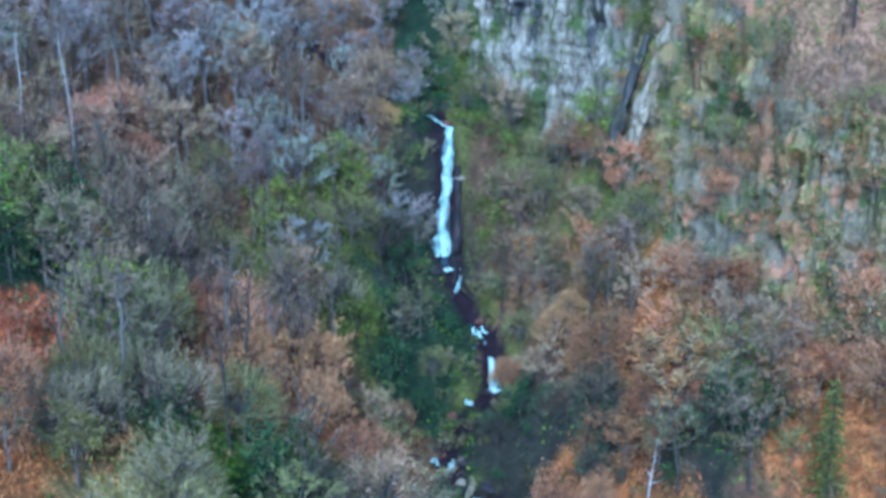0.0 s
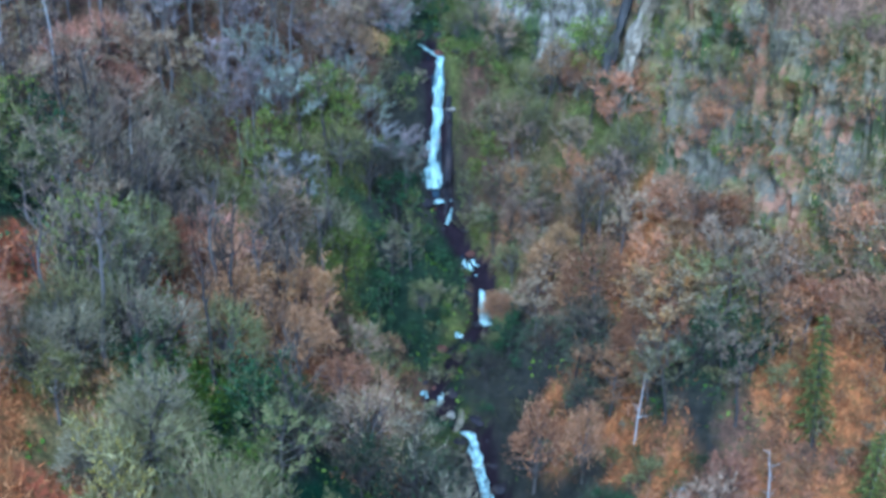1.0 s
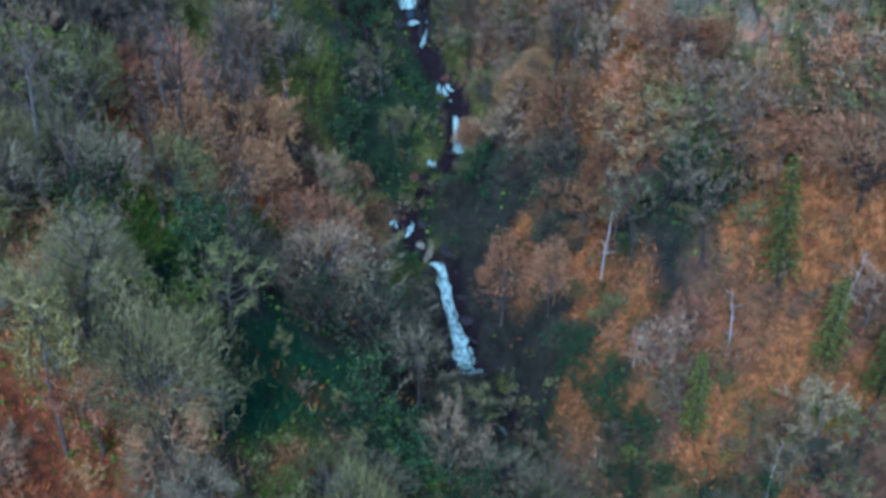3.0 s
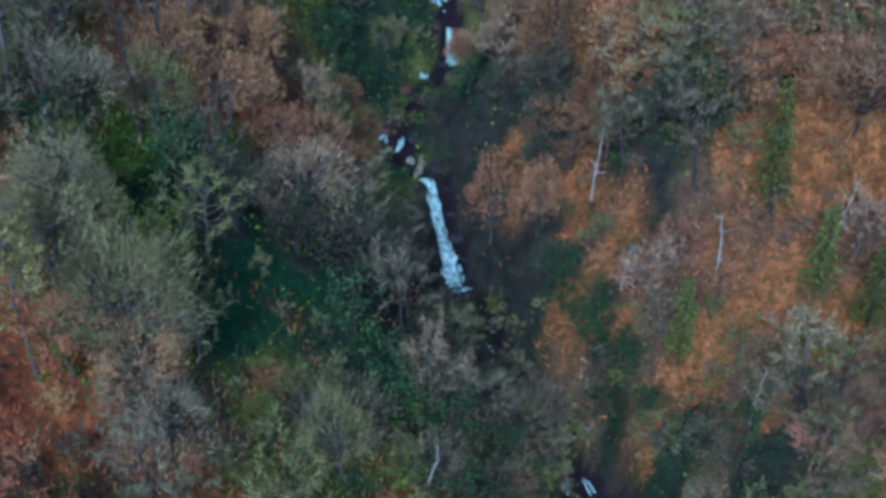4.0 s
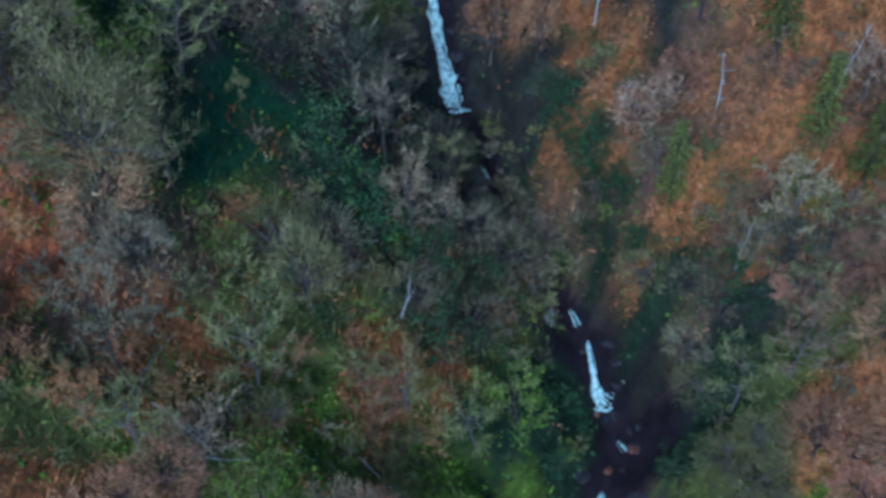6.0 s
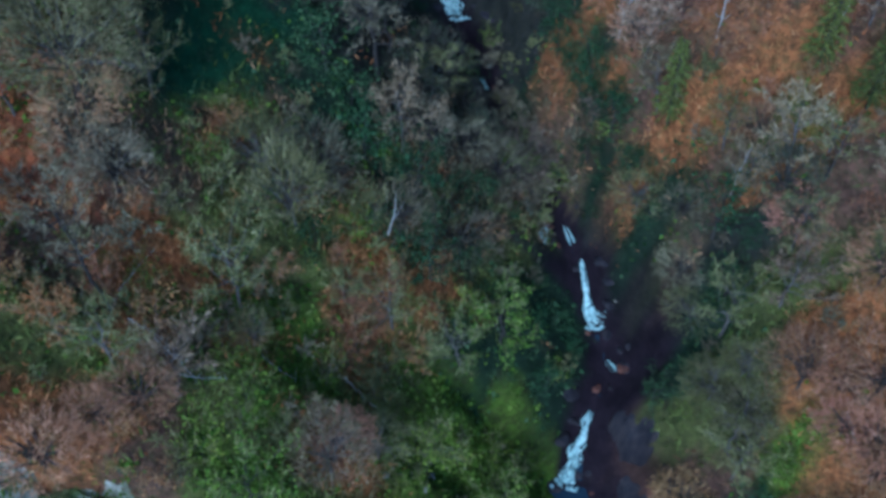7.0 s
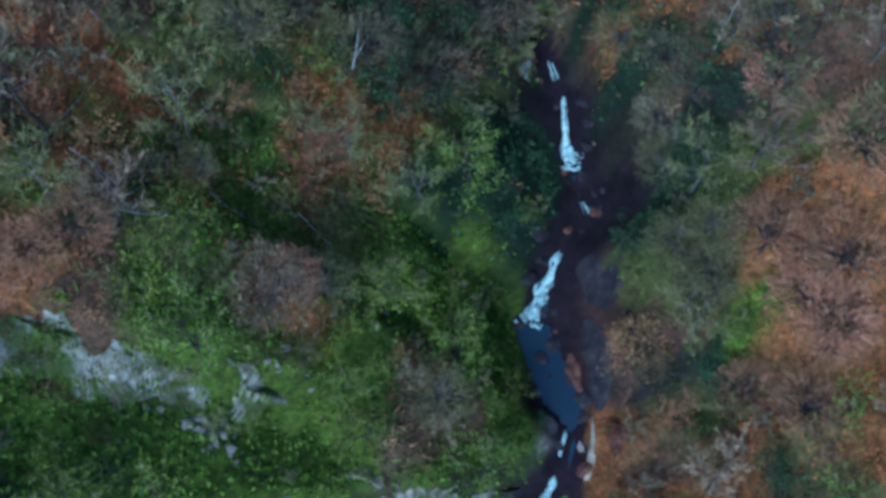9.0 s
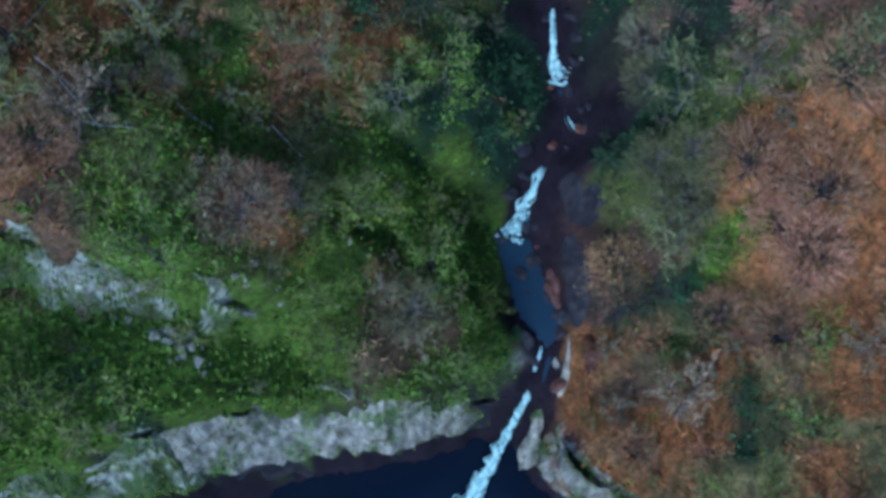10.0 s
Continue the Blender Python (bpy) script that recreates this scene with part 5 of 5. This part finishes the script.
# shrubs that lean over the running water between the falls
for low_y, high_y, count, size in ((121, 134, 16, 1.0), (136, 140, 6, 0.8), (162, 168.5, 8, 0.7), (177.5, 179, 2, 0.5), (155.5, 157, 1, 0.3)):
    for i in range(count):
        y = low_y + (high_y - low_y) * (i + random.random()) / count
        plant(random.choice(("mossshrub", "shrub", "darkshrub", "shrub", "greenshrub")), float(stream_x(y)) + random.choice((-1, 1)) * random.uniform(0.9, 2.4), y, size * random.uniform(0.7, 1.15))


# ---- trees that stand out ----
PROTO_SIZE = {"conifer": (14, 6), "yellow": (12, 8), "mossy": (12, 9.2), "grand": (14, 13), "tandome": (8.5, 9.6), "rustdome": (8.5, 8), "pink": (9.7, 9), "greydome": (9.7, 9), "mauvedome": (9.7, 9), "olivedome": (9.7, 9)}


def lone(key, x, y, top, width):
    """One tree that stands out: its place, the height of its top and the width of its crown."""
    tall, wide = PROTO_SIZE.get(key, (12, 8.8))
    ground_z = height(x, y)
    k = width / wide
    plant(key, x, y, k, ground_z, max(0.6, (top - ground_z) / tall / k))


lone("grand", -20.5, 98, 86, 15)
lone("grand", -28, 107, 88, 11)
lone("yellow", -29, 93, 94, 9)
lone("conifer", 50, 131, 84, 6)
lone("tandome", -7.5, 131.5, 72, 14)
lone("mauvedome", 22.5, 123.5, 37, 12)
lone("olivedome", 38, 115.5, 43, 8)
lone("greydome", 0.5, 103.5, 58, 11)
lone("greydome", -20, 93, 72, 9)
lone("pink", -11, 67.5, 64, 7)
lone("olivedome", -1, 81, 58, 5)
lone("rustdome", -25, 139, 84.5, 11)
lone("rustdome", -18.5, 139.5, 79, 11)
lone("rustdome", -12, 140, 71, 9)
lone("rustdome", -7, 146, 61.5, 7)
lone("rustdome", 24.5, 174.5, 83, 9)
lone("rustdome", 36, 168, 86, 10)
lone("pink", 44, 160, 88, 10)
lone("pink", -15, 195, 103, 11)
lone("pink", 55, 107, 52, 9)
lone("pink", 62.8, 88.4, 41, 9)
lone("pink", 66.5, 84, 40, 7)
lone("pink", 60, 80, 32, 8)
lone("pink", 66, 78, 36, 9)
lone("greydome", 53, 92, 33, 9)
lone("olivedome", 49, 95, 28, 8)
lone("olivedome", 46, 104, 30, 8)
lone("greydome", 44, 108, 33, 7)
lone("rustdome", 15.5, 146, 60.5, 8.5)
lone("rustdome", 22, 142, 62.5, 6.5)
lone("rustdome", 24.5, 159, 80, 10)
lone("tandome", 8.5, 71.5, 56, 9.5)
lone("rustdome", 36, 160, 84, 9)
lone("rustdome", 30, 152, 74, 8)
lone("greydome", 10, 103, 50, 9)
lone("greydome", 17, 105.5, 43.5, 10)
lone("olivedome", 0, 96, 66, 9)
lone("bare", -14, 79, 79, 9)
lone("bare", -35, 124, 98, 9)
lone("mauve", -40, 135, 106, 9)
lone("bare", -36, 150, 99, 9)
lone("brown", -14, 190, 106, 9)
lone("mossy", 57, 113, 60, 8)
lone("green", 6, 191.5, 101, 6)
lone("brown", 9, 187.5, 92, 6)
lone("mossy", 6, 184.5, 80, 5)
lone("brown", 13, 185, 92, 7)
lone("mauve", 10, 181, 82, 6)
lone("conifer", 55, 122, 73, 5.5)
lone("conifer", 60, 116, 72, 5.5)
lone("conifer", 40, 121, 62, 5)
lone("pink", -18.5, 216, 113, 9)
lone("pink", -14.5, 213, 109, 7)
lone("brown", -29, 217, 114, 8)
lone("red", 24.5, 190.5, 96, 3.5)


# ---- slim stems on the leaf-covered slope above the cliff ----
for i in range(26):
    plant("sapling", random.uniform(40, 68), random.uniform(160, 182), random.uniform(0.7, 1.1))


for i in range(70):
    y = random.uniform(112, 190)
    plant("stem", random.uniform(-0.36 * y, -12), y, random.uniform(0.8, 1.35))


# ---- trees and shrubs beside the tall fall ----
for i in range(22):
    plant(random.choice(("mossshrub", "shrub", "darkshrub", "greenshrub")), random.uniform(-9.5, -3.2), random.uniform(184, 198), random.uniform(0.5, 1.0))
for i in range(26):
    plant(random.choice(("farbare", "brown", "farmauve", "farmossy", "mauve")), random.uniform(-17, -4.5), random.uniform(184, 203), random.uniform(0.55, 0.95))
for i in range(30):
    plant(random.choice(("brown", "mauve", "bare", "mossy", "rustdome", "olivedome")), random.uniform(10, 27), random.uniform(170, 188), random.uniform(0.55, 0.95))


# ---- trees along the foot of the cliff ----
for i in range(40):
    k = random.randrange(3)
    u, away = random.random(), random.uniform(3, 16)
    x = side_line[k][0] + (side_line[k + 1][0] - side_line[k][0]) * u - away * 0.7
    y = side_line[k][1] + (side_line[k + 1][1] - side_line[k][1]) * u - away * 0.7
    plant(random.choice(("olivedome", "brown", "rust", "rustdome", "rust", "pink", "mossy", "mauve")), x, y, random.uniform(1.0, 1.6))


# ---- bushes on the cliffs ----
def grow_on(face, keys, count, small, large):
    """Bushes rooted in the clefts of a rock face."""
    me = face.data
    co = np.empty(len(me.vertices) * 3)
    me.vertices.foreach_get("co", co)
    co = co.reshape(-1, 3)
    for k in np.random.default_rng(len(co)).integers(0, len(co), count):
        x, y, z = co[k]
        if z > float(land(np.array([x]), np.array([y]))[0]) - 1.5:
            plant(random.choice(keys), float(x), float(y), random.uniform(small, large), float(z) - 0.2)


grow_on(bpy.data.objects["rock_face_ledge"], ("greenshrub", "mossshrub", "greenshrub", "shrub"), 60, 0.2, 0.5)
grow_on(bpy.data.objects["rock_face_back"], ("mossshrub", "greenshrub", "shrub", "darkshrub"), 110, 0.3, 0.8)
grow_on(bpy.data.objects["rock_face_low"], ("greenshrub", "mossshrub"), 26, 0.2, 0.45)
grow_on(bpy.data.objects["rock_face_east"], ("rustshrub", "mossshrub", "greenshrub"), 26, 0.25, 0.55)
for i in range(34):
    plant(random.choice(("greenshrub", "mossshrub", "darkshrub", "shrub", "mossshrub")), random.uniform(5.6, 10.5), random.uniform(182, 196), random.uniform(0.5, 1.0))
for i in range(120):
    u = random.random()
    k = random.randrange(len(side_line) - 1)
    x = side_line[k][0] + (side_line[k + 1][0] - side_line[k][0]) * u
    y = side_line[k][1] + (side_line[k + 1][1] - side_line[k][1]) * u
    z = random.uniform(88, 122)
    out = 1.6 - 0.06 * (z - 80)
    plant(random.choice(("greenshrub", "mossshrub", "rustshrub", "shrub", "rustshrub")), x - out * 0.7, y - out * 0.7, random.uniform(0.5, 1.15), z - 1.0)


# ---- snags and logs ----
def pole(name, label, category, a, b, r, bark, stubs, seed):
    rng = np.random.default_rng(seed)
    a, b = np.asarray(a, float), np.asarray(b, float)
    thing = tagged(new(name), label, category)
    thing.location = a
    q = np.linspace(0, 1, 7)
    path = (b - a) * q[:, None] + np.cumsum(rng.normal(size=(7, 3)) * 0.02 * np.linalg.norm(b - a), 0) * q[:, None]
    wood = Pile()
    wood.add(*tube(path, r * (1 - 0.7 * q), 6))
    wood.make("trunk", bark, thing)
    for i in range(stubs):
        u = rng.uniform(0.3, 0.95)
        p = np.array([np.interp(u, q, path[:, k]) for k in range(3)])
        d = rng.normal(size=3)
        d[2] = abs(d[2])
        br = Pile()
        br.add(*tube([p, p + d * 0.5, p + d * 1.0 + (0, 0, 0.3)], [r * 0.35, r * 0.25, r * 0.05], 4))
        br.make("branch", bark, thing)
    return thing


pole("dead_snag", "pale leaning dead snag stripped of bark", "snag", (9.2, 100.5, 45.5), (10.8, 98.6, 52.5), 0.16, PALE_BARK, 3, 1)
for i, (x, y, turn, ln) in enumerate(((-12, 78.5, -20, 7), (-14, 81.5, 70, 6), (7, 84, -25, 4), (-9, 77, -35, 5), (-6, 74, 10, 5), (0, 80, -15, 3.5), (25, 76, 30, 3), (63, 90, -60, 4))):
    dx, dy = math.cos(radians(turn)) * ln, math.sin(radians(turn)) * ln
    pole("fallen_log", "pale fallen log lying on the mossy slope", "log", (x, y, height(x, y) + 0.5), (x + dx, y + dy, height(x + dx, y + dy) + 0.7), 0.06, PALE_BARK, 4, 10 + i)
for i, (x, y, h) in enumerate(((29, 142, 10), (44, 127, 9), (56, 124, 13), (33, 131, 8), (61, 118, 11), (48, 112, 9), (-53, 164, 22), (-40, 150, 15), (-60, 163, 17))):
    z = height(x, y)
    pole("bare_pole", "slim pale bare trunk standing among leaf litter", "tree", (x, y, z - 0.3), (x + 0.4, y + 0.3, z + h), 0.13, PALE_BARK, 7, 30 + i)


# ---- ground plants too many to count ----
rng = np.random.default_rng(5)


def fuzz(name, label, kind, mat, tries, size, lean, broad=False):
    x, y = rng.uniform(-82, 84, tries), rng.uniform(37, 215, tries)
    keep = x > -0.42 * y - 3
    x, y = x[keep], y[keep]
    shares_here = cover_shares(x, y)
    keep = (rng.random(len(x)) < np.clip(shares_here[kind] * 1.6, 0, 1)) & (shares_here["wet"] + shares_here["mud"] < 0.4)
    keep &= (np.abs(x - stream_x(y)) > 2.2) & (np.interp(x, RIM[:, 0], RIM[:, 1]) - y < -0.3)
    x, y = x[keep], y[keep]
    n = len(x)
    base = np.stack([x, y, land(x, y) - 0.1], 1)
    way = rng.normal(size=(n, 3)) * lean + np.array([0, 0, 1.0])
    way /= np.linalg.norm(way, axis=1)[:, None]
    ln = size * rng.uniform(0.5, 1.5, n)
    pile = Pile()
    if broad:
        pile.add(*blades(rng, base + way * ln[:, None] * 0.4, ln * 0.6, 1.0))
    else:
        pile.add(*spikes(rng, base, way, ln, ln * 0.2))
    return tagged(pile.make(name, mat), label, "undergrowth", kind="stuff")


fuzz("bracken", "rust-coloured dead bracken and beech litter over the slope", "rust", LEAF_RUST, 300000, 0.9, 0.8)
fuzz("red_undergrowth", "red-brown bracken and fallen leaves on the slope", "red", LEAF_RED, 90000, 0.95, 0.8)
fuzz("dead_bracken", "russet dead bracken between the bare trees", "russet", LEAF_BROWN, 110000, 0.95, 0.8)
fuzz("meadow_grass", "dark green grass of the shaded meadow", "grass", LEAF_DARK, 120000, 0.7, 0.6)
fuzz("brown_undergrowth", "brown dead stalks and twigs on the forest floor", "brown", LEAF_BROWN, 140000, 1.15, 0.7)
fuzz("moss_bank", "bright green moss, fern and grass on the bank", "green", LEAF_GREEN, 240000, 0.85, 0.8, True)
fuzz("grass", "olive winter grass and bramble on the slope", "olive", LEAF_OLIVE, 150000, 1.1, 0.7)
fuzz("ivy_cover", "dark green ivy and fern in the shaded gully", "dark", LEAF_DARK, 90000, 0.9, 0.8, True)

# patterns that found no place of their own
for things in PROTO.values():
    for p in things:
        if p.name not in USED:
            for o in (*p.children_recursive, p):
                bpy.data.objects.remove(o)
